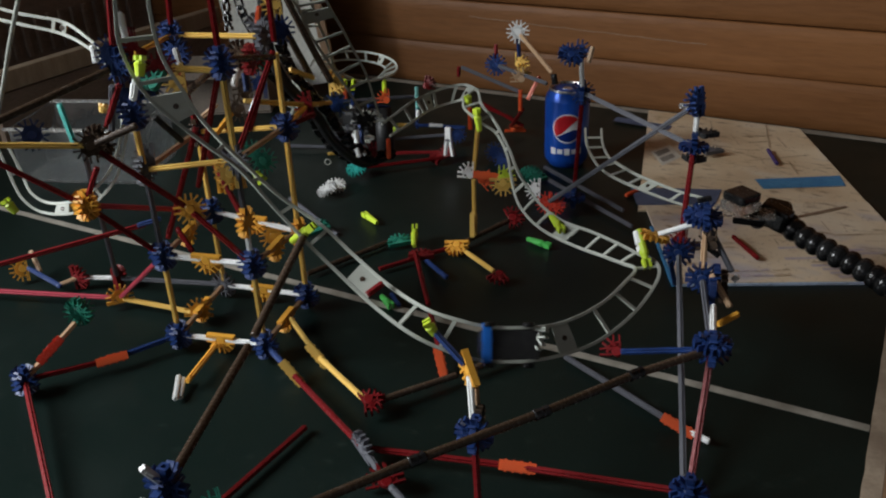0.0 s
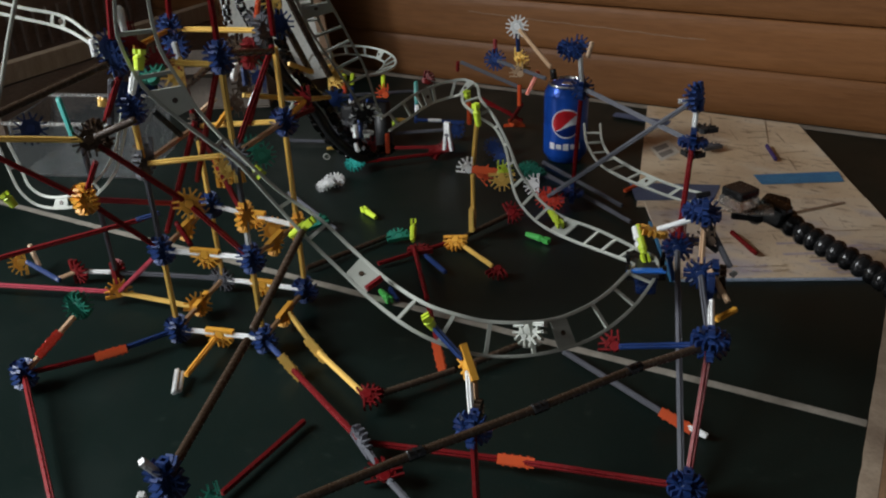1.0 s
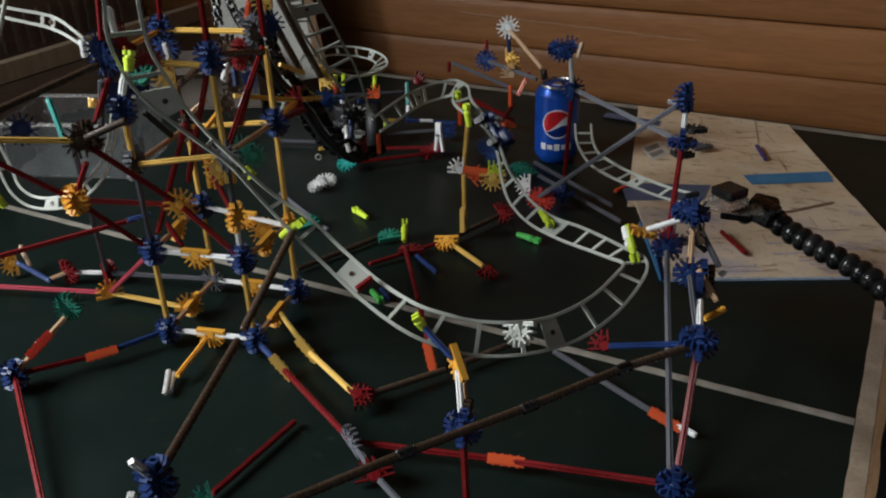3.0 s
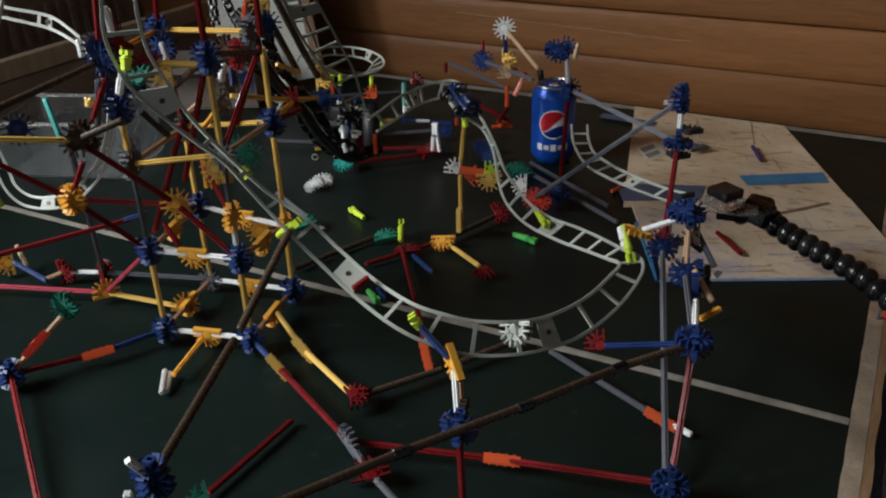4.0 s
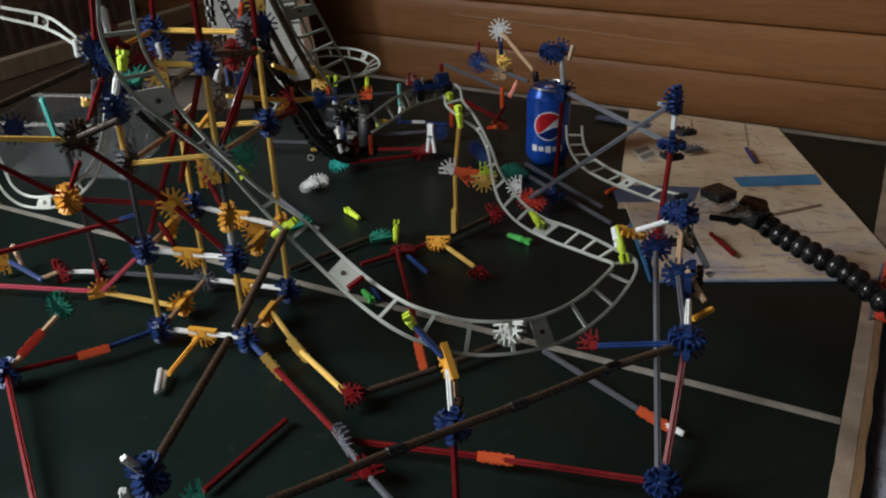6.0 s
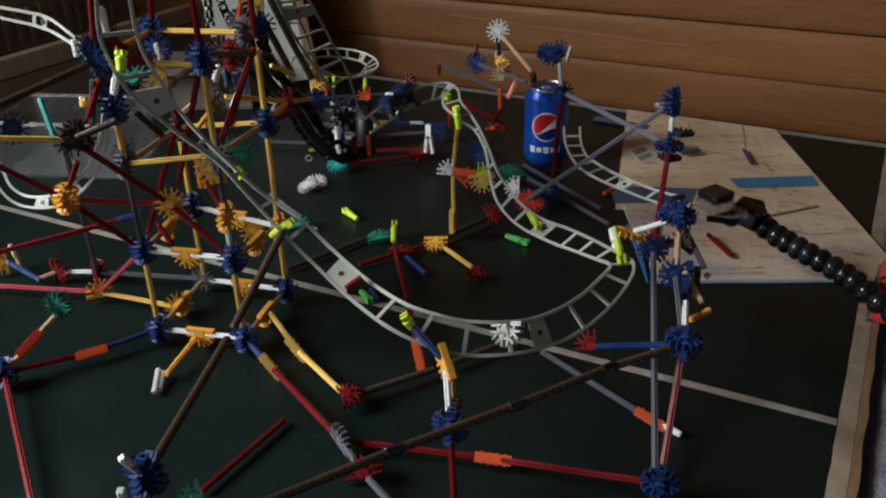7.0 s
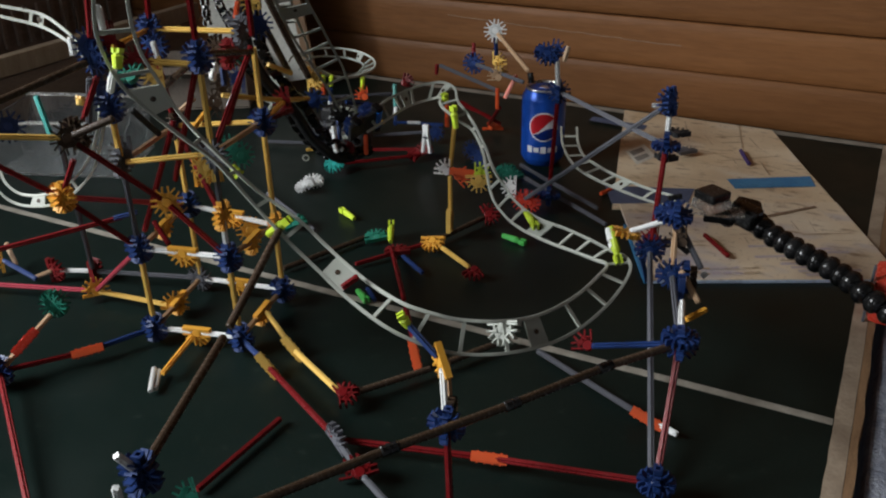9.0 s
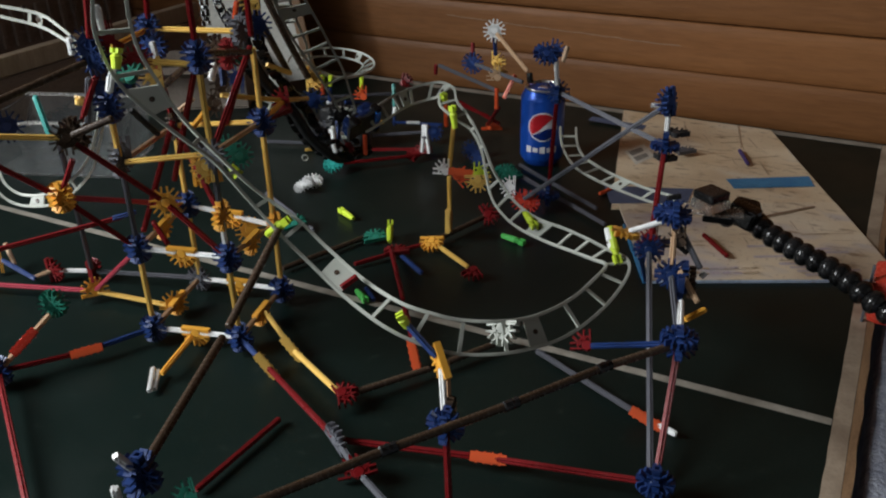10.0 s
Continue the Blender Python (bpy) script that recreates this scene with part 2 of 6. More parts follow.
def spline(ctrl, per=6):
    """Catmull-Rom through control points."""
    c = [Vector(p) for p in ctrl]
    out = []
    for i in range(len(c) - 1):
        p0, p1, p2, p3 = c[max(i - 1, 0)], c[i], c[i + 1], c[min(i + 2, len(c) - 1)]
        for k in range(per):
            t = k / per
            out.append(0.5 * ((2 * p1) + (p2 - p0) * t + (2 * p0 - 5 * p1 + 4 * p2 - p3) * t * t + (3 * p1 - p0 - 3 * p2 + p3) * t ** 3))
    out.append(c[-1])
    return out


def circle(r, n=8):
    return [(r * math.cos(2 * math.pi * i / n), r * math.sin(2 * math.pi * i / n)) for i in range(n)]


def tube(name, ctrl, r, material, parent, label="", per=6, n=8):
    pts = spline(ctrl, per) if len(ctrl) > 2 else [Vector(p) for p in ctrl]
    bm = bmesh.new()
    d = (pts[-1] - pts[0]).normalized()
    up = Vector((0, 0, 1)) if abs(d.z) < 0.8 else Vector((1, 0, 0))
    sweep(bm, pts, circle(r, n), [up] * len(pts))
    bmesh.ops.recalc_face_normals(bm, faces=bm.faces)
    return part(name, bm, material, parent, label, smooth=True)


# ---------------------------------------------------------------- toy rods and connectors
PLUS = [(x * 0.88, y * 0.88) for x, y in ((0.0031, -0.0012), (0.0031, 0.0012), (0.0013, 0.0013), (0.0012, 0.0031), (-0.0012, 0.0031), (-0.0013, 0.0013),
        (-0.0031, 0.0012), (-0.0031, -0.0012), (-0.0013, -0.0013), (-0.0012, -0.0031), (0.0012, -0.0031), (0.0013, -0.0013))]


def rod(parent, colour, a, b):
    """A ribbed rod between the middles of two connectors, with a flange near each end."""
    a, b = Vector(a), Vector(b)
    d = b - a
    inset = 0.0055 if d.length > 0.04 else 0.001
    length = d.length - 2 * inset
    bm = bmesh.new()
    rings = []
    for z, k in ((0, 0.85), (0.001, 1), (length - 0.001, 1), (length, 0.85)):
        rings.append([bm.verts.new((x * k, y * k, z)) for x, y in (circle(0.0034, 12) if colour == "dark" else PLUS)])
    for p, q in zip(rings, rings[1:]):
        for i in range(12):
            bm.faces.new((p[i], p[(i + 1) % 12], q[(i + 1) % 12], q[i]))
    bm.faces.new(list(reversed(rings[0])))
    bm.faces.new(rings[-1])
    for z in (0.0035, length - 0.0035) if colour != "dark" else ():
        bmesh.ops.create_cone(bm, cap_ends=True, segments=8, radius1=0.0029, radius2=0.0029, depth=0.0018, matrix=Matrix.Translation((0, 0, z)))
    ob = part("rod", bm, PLASTIC[colour], parent, WORD[colour] + " plastic rod")
    ob.matrix_basis = Matrix.Translation(a + d.normalized() * inset) @ d.to_track_quat("Z", "Y").to_matrix().to_4x4() @ pose(0, 0, 0, 0, 0, 23)
    return ob


CONNECTORS = {}


def connector_mesh(colour, arms):
    """Hub with clip arms: each arm a pair of prongs with a cross rib."""
    key = (colour, arms)
    if key in CONNECTORS:
        return CONNECTORS[key]
    bm = bmesh.new()
    lathe(bm, [(0.0052, -0.003), (0.0058, -0.0025), (0.0058, 0.0025), (0.0052, 0.003)], 10)
    angles = {8: [i * 45 for i in range(8)], 5: [i * 45 for i in range(5)], 3: [0, 45, 90], 2: [0, 180]}[arms]
    if arms in (3, 5):
        # web that fills the fan between the arms
        rim = [(0.0, 0.0)] + [(0.0115 * math.cos(radians(a)), 0.0115 * math.sin(radians(a))) for a in range(-6, angles[-1] + 7, 12)]
        low, top = [[bm.verts.new((x, y, zz)) for x, y in rim] for zz in (-0.0014, 0.0014)]
        bm.faces.new(list(reversed(low)))
        bm.faces.new(top)
        for i in range(len(rim)):
            j = (i + 1) % len(rim)
            bm.faces.new((low[i], low[j], top[j], top[i]))
    for deg in angles:
        m = pose(0, 0, 0, 0, 0, deg)
        for sgn in (-1, 1):
            add_box(bm, (0.0132, 0.0019, 0.0062), m @ pose(0.0118, sgn * 0.0034, 0, 0, 0, sgn * -3))
            add_box(bm, (0.0024, 0.0022, 0.0062), m @ pose(0.0172, sgn * 0.0032, 0))
        add_box(bm, (0.0018, 0.0062, 0.005), m @ pose(0.0098, 0, 0))
    if arms == 8:
        bmesh.ops.create_cone(bm, cap_ends=True, segments=16, radius1=0.0108, radius2=0.0108, depth=0.0022)
    if arms == 5:
        add_box(bm, (0.037, 0.0016, 0.0062), pose(0, -0.0058, 0))
    if arms == 2:
        for sgn in (-1, 1):
            add_box(bm, (0.037, 0.0016, 0.0074), pose(0, sgn * 0.0044, 0))
            for x in (-0.012, -0.004, 0.004, 0.012):
                add_box(bm, (0.0022, 0.0016, 0.0074), pose(x, sgn * 0.0055, 0))
        add_box(bm, (0.037, 0.0080, 0.0016), pose(0, 0, -0.0036))
        add_box(bm, (0.037, 0.0080, 0.0016), pose(0, 0, 0.0036))
    wide = 0.85
    bmesh.ops.scale(bm, vec=(wide, wide, 0.92), verts=bm.verts)
    me = bpy.data.meshes.new("connector")
    bm.to_mesh(me)
    bm.free()
    me.materials.append(PLASTIC[colour])
    CONNECTORS[key] = me
    return me


def connector(parent, colour, arms, at, face, along=None):
    plain = colour.replace("splice_", "")
    if plain == "black":
        plain = "charcoal"
    if colour == "splice_red":
        plain = "splice_red"
    if colour == "splice_orange":
        plain = "vermilion"
    f = Vector(face).normalized()
    x = Vector(along) if along else Vector((0, 0, 1)) if abs(f.z) < 0.9 else Vector((0.7, 0.7, 0))
    x = (x - f * x.dot(f)).normalized()
    y = f.cross(x)
    m = Matrix((x, y, f)).transposed().to_4x4()
    m.translation = at
    jig = random.uniform(-6, 6) if not along else 0
    shape = {8: "snowflake connector with eight clip arms", 5: "half-round connector with five clip arms",
             3: "small corner connector", 2: "straight two-ended connector"}[arms]
    return shared("connector", connector_mesh(plain, arms), parent, m @ pose(0, 0, 0, 0, 0, jig), WORD[plain] + " plastic " + shape)


def collar(parent, at, along):
    """Short black sleeve joining two brown rods."""
    bm = bmesh.new()
    lathe(bm, [(0.0038, -0.007), (0.0046, -0.006), (0.0042, -0.002), (0.0046, 0.0), (0.0042, 0.002), (0.0046, 0.006), (0.0038, 0.007)], 10)
    ob = part("collar", bm, PLASTIC["black"], parent, "short black sleeve")
    ob.matrix_basis = Matrix.Translation(at) @ Vector(along).to_track_quat("Z", "Y").to_matrix().to_4x4()


# ---------------------------------------------------------------- room and table
def slab(name, size, at, material, label="", category="", kind="structure", bevel=0.0):
    bm = bmesh.new()
    add_box(bm, size, None, bevel)
    ob = part(name, bm, material)
    ob.location = at
    return tagged(ob, label, category, "", kind)


slab("floor", (6.0, 6.2, 0.1), (-0.3, -1.2, FLOOR - 0.05), M_CARPET, "grey-blue looped carpet on the floor", "floor")
# The ceiling is out of view; its dark colour keeps table reflections down.
slab("ceiling", (6.0, 6.2, 0.1), (-0.3, -1.2, 1.75), M_CEIL, "unseen ceiling closing the room, coloured dark to dim table reflections", "ceiling")
# north wall: rounded pine boards
wall = thing("wall_north", "varnished pine wall of rounded horizontal boards", "wall", (0, 0.8, 0), kind="structure")
bm = bmesh.new()
add_box(bm, (6.0, 0.06, 2.5), pose(-0.3, 0.06, 0.49))
part("backing", bm, M_DARKWOOD, wall)
z, k = 0.073 - 0.086 * 10, 0
while z < 1.7:
    bm = bmesh.new()
    hh = 0.086
    low, top = (0.0012, 0.0005) if k % 2 else (0.0003, 0.0012)
    sec = []
    for i in range(17):
        v = (0, 0.02, 0.05, 0.1, 0.16, 0.23, 0.31, 0.4, 0.5, 0.6, 0.69, 0.77, 0.84, 0.9, 0.95, 0.98, 1)[i]
        bulge = 0.0048 * (1 - abs(2 * v - 1) ** 6)
        sec.append((-bulge, low + v * (hh - low - top)))
    ring = [[bm.verts.new((x, y, zz)) for y, zz in sec] for x in (-3.0, 3.0)]
    for i in range(16):
        bm.faces.new((ring[0][i], ring[0][i + 1], ring[1][i + 1], ring[1][i]))
    back = [[bm.verts.new((x, 0.03, zz)) for zz in (sec[-1][1], sec[0][1])] for x in (-3.0, 3.0)]
    bm.faces.new((ring[0][16], back[0][0], back[1][0], ring[1][16]))
    bm.faces.new((back[0][1], ring[0][0], ring[1][0], back[1][1]))
    bmesh.ops.recalc_face_normals(bm, faces=bm.faces)
    ob = part("board", bm, M_WALL, wall, smooth=False)
    for p in ob.data.polygons:
        p.use_smooth = abs(p.normal.y) > 0.3
    ob.location = (-0.3 + random.uniform(-0.2, 0.2), 0, z)
    z += hh
    k += 1


for z0, x0, x1 in ((0.106, -0.80, -0.35),):
    pts = [Vector((x0 + (x1 - x0) * i / 40, -0.0046, z0 - 0.03 * (x0 + (x1 - x0) * i / 40) + 0.0022 * noise.noise((i * 0.4, z0 * 50, 0)))) for i in range(41)]
    bm = bmesh.new()
    sweep(bm, pts, [(-0.0007, -0.0007), (0.0007, -0.0007), (0.0007, 0.0007), (-0.0007, 0.0007)], [Vector((0, 0, 1))] * 41)
    bmesh.ops.recalc_face_normals(bm, faces=bm.faces)
    part("crack", bm, M_INKBROWN, wall, "dark drying crack in a board")


def wall_with_opening(name, axis, at, lo, hi, w0, w1, h0, h1, label):
    """A plain wall in four pieces round one window opening, in one mesh."""
    bm = bmesh.new()
    for a0, a1, b0, b1 in ((lo, w0, -0.86, 1.8), (w1, hi, -0.86, 1.8), (w0, w1, -0.86, h0), (w0, w1, h1, 1.8)):
        size = (0.12, a1 - a0, b1 - b0) if axis == "x" else (a1 - a0, 0.12, b1 - b0)
        mid = (at, (a0 + a1) / 2, (b0 + b1) / 2) if axis == "x" else ((a0 + a1) / 2, at, (b0 + b1) / 2)
        add_box(bm, size, pose(*mid))
    return tagged(part(name, bm, M_PLASTER), label, "wall", "", "structure")


wall_with_opening("wall_west", "x", -2.16, -4.2, 1.6, -1.65, -0.45, 0.55, 1.65, "plain painted wall with a window opening")
wall_with_opening("wall_south", "y", -3.36, -3.2, 2.6, -1.1, 0.4, 0.4, 1.6, "plain painted wall with a window opening")
slab("wall_east", (0.12, 5.8, 2.66), (2.3, -1.3, 0.47), M_PLASTER, "plain painted wall closing the room", "wall")

# half of a table tennis table with end and side lines
table = thing("table_tennis_table", "dark green half table tennis table with worn white lines", "table", (0, 0, 0))
bm = bmesh.new()
add_box(bm, (1.41, 1.545, 0.022), pose(-0.695, 0, -0.011), 0.002)
part("tabletop", bm, M_TABLE, table, "dark green painted tabletop with chipboard core")
bm = bmesh.new()
n = 60
edge = [0.0175 + 0.003 * noise.noise((i * 0.6, 0, 3)) for i in range(n + 1)]
lowr = [bm.verts.new((edge[i], -0.7725 + 1.545 * i / n, -0.0225)) for i in range(n + 1)]
topr = [bm.verts.new((edge[i] - 0.002, -0.7725 + 1.545 * i / n, 0.0003)) for i in range(n + 1)]
inn = [bm.verts.new((0.0082, -0.7725 + 1.545 * i / n, 0.0004)) for i in range(n + 1)]
for i in range(n):
    bm.faces.new((lowr[i], lowr[i + 1], topr[i + 1], topr[i]))
    bm.faces.new((topr[i], topr[i + 1], inn[i + 1], inn[i]))
bmesh.ops.recalc_face_normals(bm, faces=bm.faces)
part("edge", bm, M_EDGEWOOD, table, "chipped bare chipboard edge")


def painted_line(p, q, w, material, rag=0.0006):
    p, q = Vector((*p, 0)), Vector((*q, 0))
    d = (q - p).normalized()
    s = Vector((-d.y, d.x, 0))
    n = max(8, int((q - p).length / 0.02))
    bm = bmesh.new()
    a, b = [], []
    for i in range(n + 1):
        c = p + (q - p) * (i / n)
        a.append(bm.verts.new(c + s * (w / 2 + rag * noise.noise(c * 60)) + Vector((0, 0, 0.0005))))
        b.append(bm.verts.new(c - s * (w / 2 + rag * noise.noise(c * 60 + Vector((9, 0, 0)))) + Vector((0, 0, 0.0005))))
    for i in range(n):
        bm.faces.new((b[i], b[i + 1], a[i + 1], a[i]))
    return part("painted_line", bm, material, table, "worn off-white painted line")


painted_line((-1.395, 0), (-0.0085, 0), 0.0105, M_LINE)
painted_line((0, -0.7625), (0, 0.7625), 0.0155, M_SIDELINE, 0.0012)
painted_line((-1.395, 0.7545), (-0.0085, 0.7545), 0.018, M_LINE)
painted_line((-1.395, -0.7545), (-0.0085, -0.7545), 0.018, M_LINE)
for lx, ly in ((-0.25, -0.6), (-0.25, 0.6), (-1.2, -0.6), (-1.2, 0.6)):
    bm = bmesh.new()
    add_box(bm, (0.05, 0.05, 0.738), pose(lx, ly, -0.391), 0.004)
    part("leg", bm, M_DARKWOOD, table)
slab("window_sill", (0.16, 1.2, 0.03), (-2.15, -1.05, 0.565), M_DARKWOOD, "dark wooden sill under the window opening", "window sill")


# ---------------------------------------------------------------- drinks can
def drinks_can(at):
    can = thing("drinks_can", "blue aluminium drinks can with a round red, white and blue emblem", "can", at)
    bm = bmesh.new()
    lathe(bm, [(0.024, 0.0), (0.0255, 0.0006), (0.028, 0.004), (0.0325, 0.011), (0.0331, 0.014), (0.0331, 0.104), (0.0325, 0.107),
               (0.0275, 0.1165), (0.027, 0.1175)], 48)
    part("body", bm, M_CANBLUE, can, "glossy blue printed can body", smooth=True)
    bm = bmesh.new()
    lathe(bm, [(0.0268, 0.117), (0.0274, 0.118), (0.0276, 0.1205), (0.0268, 0.1218), (0.0258, 0.1205), (0.025, 0.1168), (0.012, 0.1172), (0.0, 0.1172)], 48)
    part("lid", bm, M_ALU, can, "bare aluminium lid", smooth=True)
    bm = bmesh.new()
    add_box(bm, (0.021, 0.012, 0.0014), pose(0.004, 0, 0.1185), 0.0005)
    part("pull_tab", bm, M_ALU, can)
    R, zc, rr, ang0 = 0.0331, 0.0665, 0.0225, CAN_TURN

    def patch(name, inside, material, off, label=""):
        bm = bmesh.new()
        n = 44
        grid = {}
        for i in range(n + 1):
            for j in range(n + 1):
                u, v = -1 + 2 * i / n, -1 + 2 * j / n
                th = ang0 + u * rr / R
                grid[i, j] = (u, v, ((R + off) * math.cos(th), (R + off) * math.sin(th), zc + v * rr))
        made = {}
        for i in range(n):
            for j in range(n):
                u, v = -1 + (2 * i + 1) / n, -1 + (2 * j + 1) / n
                if inside(u, v):
                    q = []
                    for ij in ((i, j), (i + 1, j), (i + 1, j + 1), (i, j + 1)):
                        if ij not in made:
                            made[ij] = bm.verts.new(grid[ij][2])
                        q.append(made[ij])
                    bm.faces.new(q)
        part(name, bm, material, can, label, smooth=True)

    disc = lambda u, v, r: u * u + v * v < r * r
    top = lambda u: 0.02 + 0.55 * u + 0.18 * math.sin(2.6 * u)
    low = lambda u: -0.30 + 0.18 * u + 0.14 * math.sin(3.0 * u + 0.6)
    patch("emblem_ring", lambda u, v: disc(u, v, 1.0), M_CANWHITE, 0.0003, "white round emblem")
    patch("emblem_red", lambda u, v: disc(u, v, 0.92) and v > top(u), M_CANRED, 0.0006, "red upper field of the emblem")
    patch("emblem_blue", lambda u, v: disc(u, v, 0.92) and v < low(u), M_CANNAVY, 0.0006, "navy lower field of the emblem")
    # the brand word becomes plain pale shapes of its size
    for i, (w, h) in enumerate(((0.0082, 0.0100), (0.0080, 0.0072), (0.0082, 0.0100), (0.0072, 0.0072), (0.0026, 0.0100))):
        th = ang0 + (i - 2.0) * 0.0106 / R
        bm = bmesh.new()
        add_box(bm, (0.0006, w, h), pose(math.cos(th) * (R + 0.0002), math.sin(th) * (R + 0.0002), 0.031 - (0.001 if h > 0.006 else 0), 0, 0, math.degrees(th)))
        part("printed_bar", bm, M_CANWHITE, can)
    return can


CAN_TURN = radians(-68)
drinks_can((-0.4795, 0.4795, 0.0006))


# ---------------------------------------------------------------- instruction booklets
def flat_poly(name, pts, z, material, parent, label="", thick=0.0):
    bm = bmesh.new()
    top = [bm.verts.new((x, y, z)) for x, y in pts]
    f = bm.faces.new(top)
    f.normal_update()
    if f.normal.z < 0:
        f.normal_flip()
    if thick:
        r = bmesh.ops.extrude_face_region(bm, geom=[f])
        bmesh.ops.translate(bm, vec=(0, 0, -thick), verts=[g for g in r["geom"] if isinstance(g, bmesh.types.BMVert)])
        bmesh.ops.recalc_face_normals(bm, faces=bm.faces)
    return part(name, bm, material, parent, label)


BL, BU, BV = Vector((-0.23, 0.177)), Vector((0.902, 0.431)), Vector((-0.431, 0.902))


def page(u, v):
    p = BL + BU * u + BV * v
    return (p.x, p.y)


def strip(a, b, w):
    """Corners of a straight printed stroke between two page points."""
    a, b = Vector(a), Vector(b)
    n = Vector((-(b - a).y, (b - a).x)).normalized() * w / 2
    return [page(*(a - n)), page(*(b - n)), page(*(b + n)), page(*(a + n))]


def stroke(a, b, w):
    """Corners of a printed stroke between two table points."""
    a, b = Vector(a), Vector(b)
    n = Vector((-(b - a).y, (b - a).x)).normalized() * w / 2
    return [tuple(a - n), tuple(b - n), tuple(b + n), tuple(a + n)]


lower = thing("instruction_booklet", "open instruction booklet with tan printed building steps, lying on the table", "booklet", group="booklets")
flat_poly("page", [page(0, 0), page(0.297, 0), page(0.297, 0.212), page(0, 0.212)], 0.0042, M_PAPER2, lower, "open printed page", 0.0034)
flat_poly("page_edge", [page(0.0, -0.0022), page(0.297, -0.0022), page(0.297, -0.0004), page(0, -0.0004)], 0.0036, M_PAPEREDGE, lower, "pale blue lower page edge", 0.003)
flat_poly("page_edge", [page(-0.0042, -0.0022), page(-0.0004, -0.0022), page(-0.0004, 0.15), page(-0.0042, 0.15)], 0.0038, M_INKBLUE, lower, "blue printed page border", 0.003)
upper = thing("instruction_booklet", "second instruction booklet with a blue header strip, lying against the wall", "booklet", group="booklets")
flat_poly("page", [page(-0.012, 0.2), page(0.297, 0.2), page(0.297, 0.50), (-0.19, 0.757), (-0.43, 0.757)], 0.003, M_PAPER, upper, "open printed page", 0.0024)
flat_poly("header_strip", [(-0.187, 0.487), (-0.085, 0.542), (-0.097, 0.577), (-0.205, 0.517)], 0.0038, M_INKBLUE, upper, "bright blue printed header strip")
flat_poly("header_strip", [page(-0.011, 0.214), page(0.095, 0.214), page(0.115, 0.262), page(-0.011, 0.275)], 0.0038, M_INKNAVY, upper, "slate blue printed corner panel")
flat_poly("header_strip", [page(0.0, 0.555), page(0.085, 0.505), page(0.095, 0.525), page(0.01, 0.575)], 0.0038, M_INKNAVY, upper, "slate blue printed corner panel")
flat_poly("printed_shape", [(-0.339, 0.516), (-0.322, 0.561), (-0.352, 0.606), (-0.371, 0.563)], 0.0038, M_INKPALE, upper, "white printed panel")
flat_poly("printed_shape", [(-0.354, 0.548), (-0.343, 0.577), (-0.352, 0.589), (-0.365, 0.562)], 0.0043, M_INKGREY, upper, "grey printed window")
flat_poly("printed_shape", [(-0.341, 0.529), (-0.330, 0.557), (-0.338, 0.568), (-0.351, 0.542)], 0.0043, M_INKGREY, upper, "grey printed window")
flat_poly("printed_stroke", stroke((-0.231, 0.754), (-0.207, 0.651), 0.0018), 0.0040, M_INK, upper)
flat_poly("printed_stroke", stroke((-0.281, 0.619), (-0.139, 0.586), 0.0018), 0.0040, M_INK, upper)
flat_poly("printed_stroke", stroke((-0.229, 0.582), (-0.147, 0.642), 0.0018), 0.0040, M_INK, upper)
flat_poly("printed_stroke", stroke((-0.170, 0.601), (-0.151, 0.557), 0.0018), 0.0040, M_INK, upper)
flat_poly("printed_stroke", stroke((-0.318, 0.738), (-0.290, 0.647), 0.0018), 0.0040, M_INK, upper)
flat_poly("printed_stroke", stroke((-0.204, 0.700), (-0.184, 0.662), 0.0018), 0.0040, M_INK, upper)
rng = random.Random(7)
for bk, u0, u1, v0, v1, zz, cnt in ((lower, 0.13, 0.285, 0.012, 0.195, 0.0048, 16), (lower, 0.015, 0.12, 0.012, 0.2, 0.0048, 10), (upper, 0.12, 0.285, 0.335, 0.49, 0.0036, 10), (upper, 0.0, 0.12, 0.29, 0.5, 0.0036, 6)):
    for i in range(cnt):
        u, v = rng.uniform(u0, u1), rng.uniform(v0, v1)
        ln, an = rng.uniform(0.008, 0.05), rng.choice((0.02, 0.06, -0.05, 1.5, 1.6, 0.0))
        e = (min(u1, max(u0, u + ln * math.cos(an))), min(v1, max(v0, v + ln * math.sin(an))))
        if (Vector(e) - Vector((u, v))).length > 0.004:
            flat_poly("printed_stroke", strip((u, v), e, rng.choice((0.0006, 0.0008, 0.001, 0.0014, 0.003))), zz + i * 0.00001, M_INK, bk)
flat_poly("printed_stroke", stroke((-0.131, 0.410), (-0.077, 0.468), 0.0058), 0.0052, M_INKBROWN, lower, "brown printed rod drawing")
for i in range(16):
    u = 0.045 + 0.012 * (i % 8) + rng.uniform(-0.002, 0.002)
    flat_poly("printed_stroke", strip((u, 0.014 + 0.012 * (i // 8)), (u + 0.009, 0.013 + 0.012 * (i // 8) + rng.uniform(0, 0.004)), rng.uniform(0.002, 0.005)), 0.0050 + i * 0.00001, rng.choice((M_VIOLET_TINT, M_INK)), lower)
# pale violet bands across the page's lower right
for i in range(9):
    u, w = rng.uniform(0.13, 0.2), rng.uniform(0.03, 0.08)
    flat_poly("printed_band", strip((u, 0.010 + 0.009 * i), (u + w, 0.012 + 0.009 * i), 0.0055), 0.0046 + i * 0.00001, M_VIOLET_TINT, lower, "pale violet band on the page")


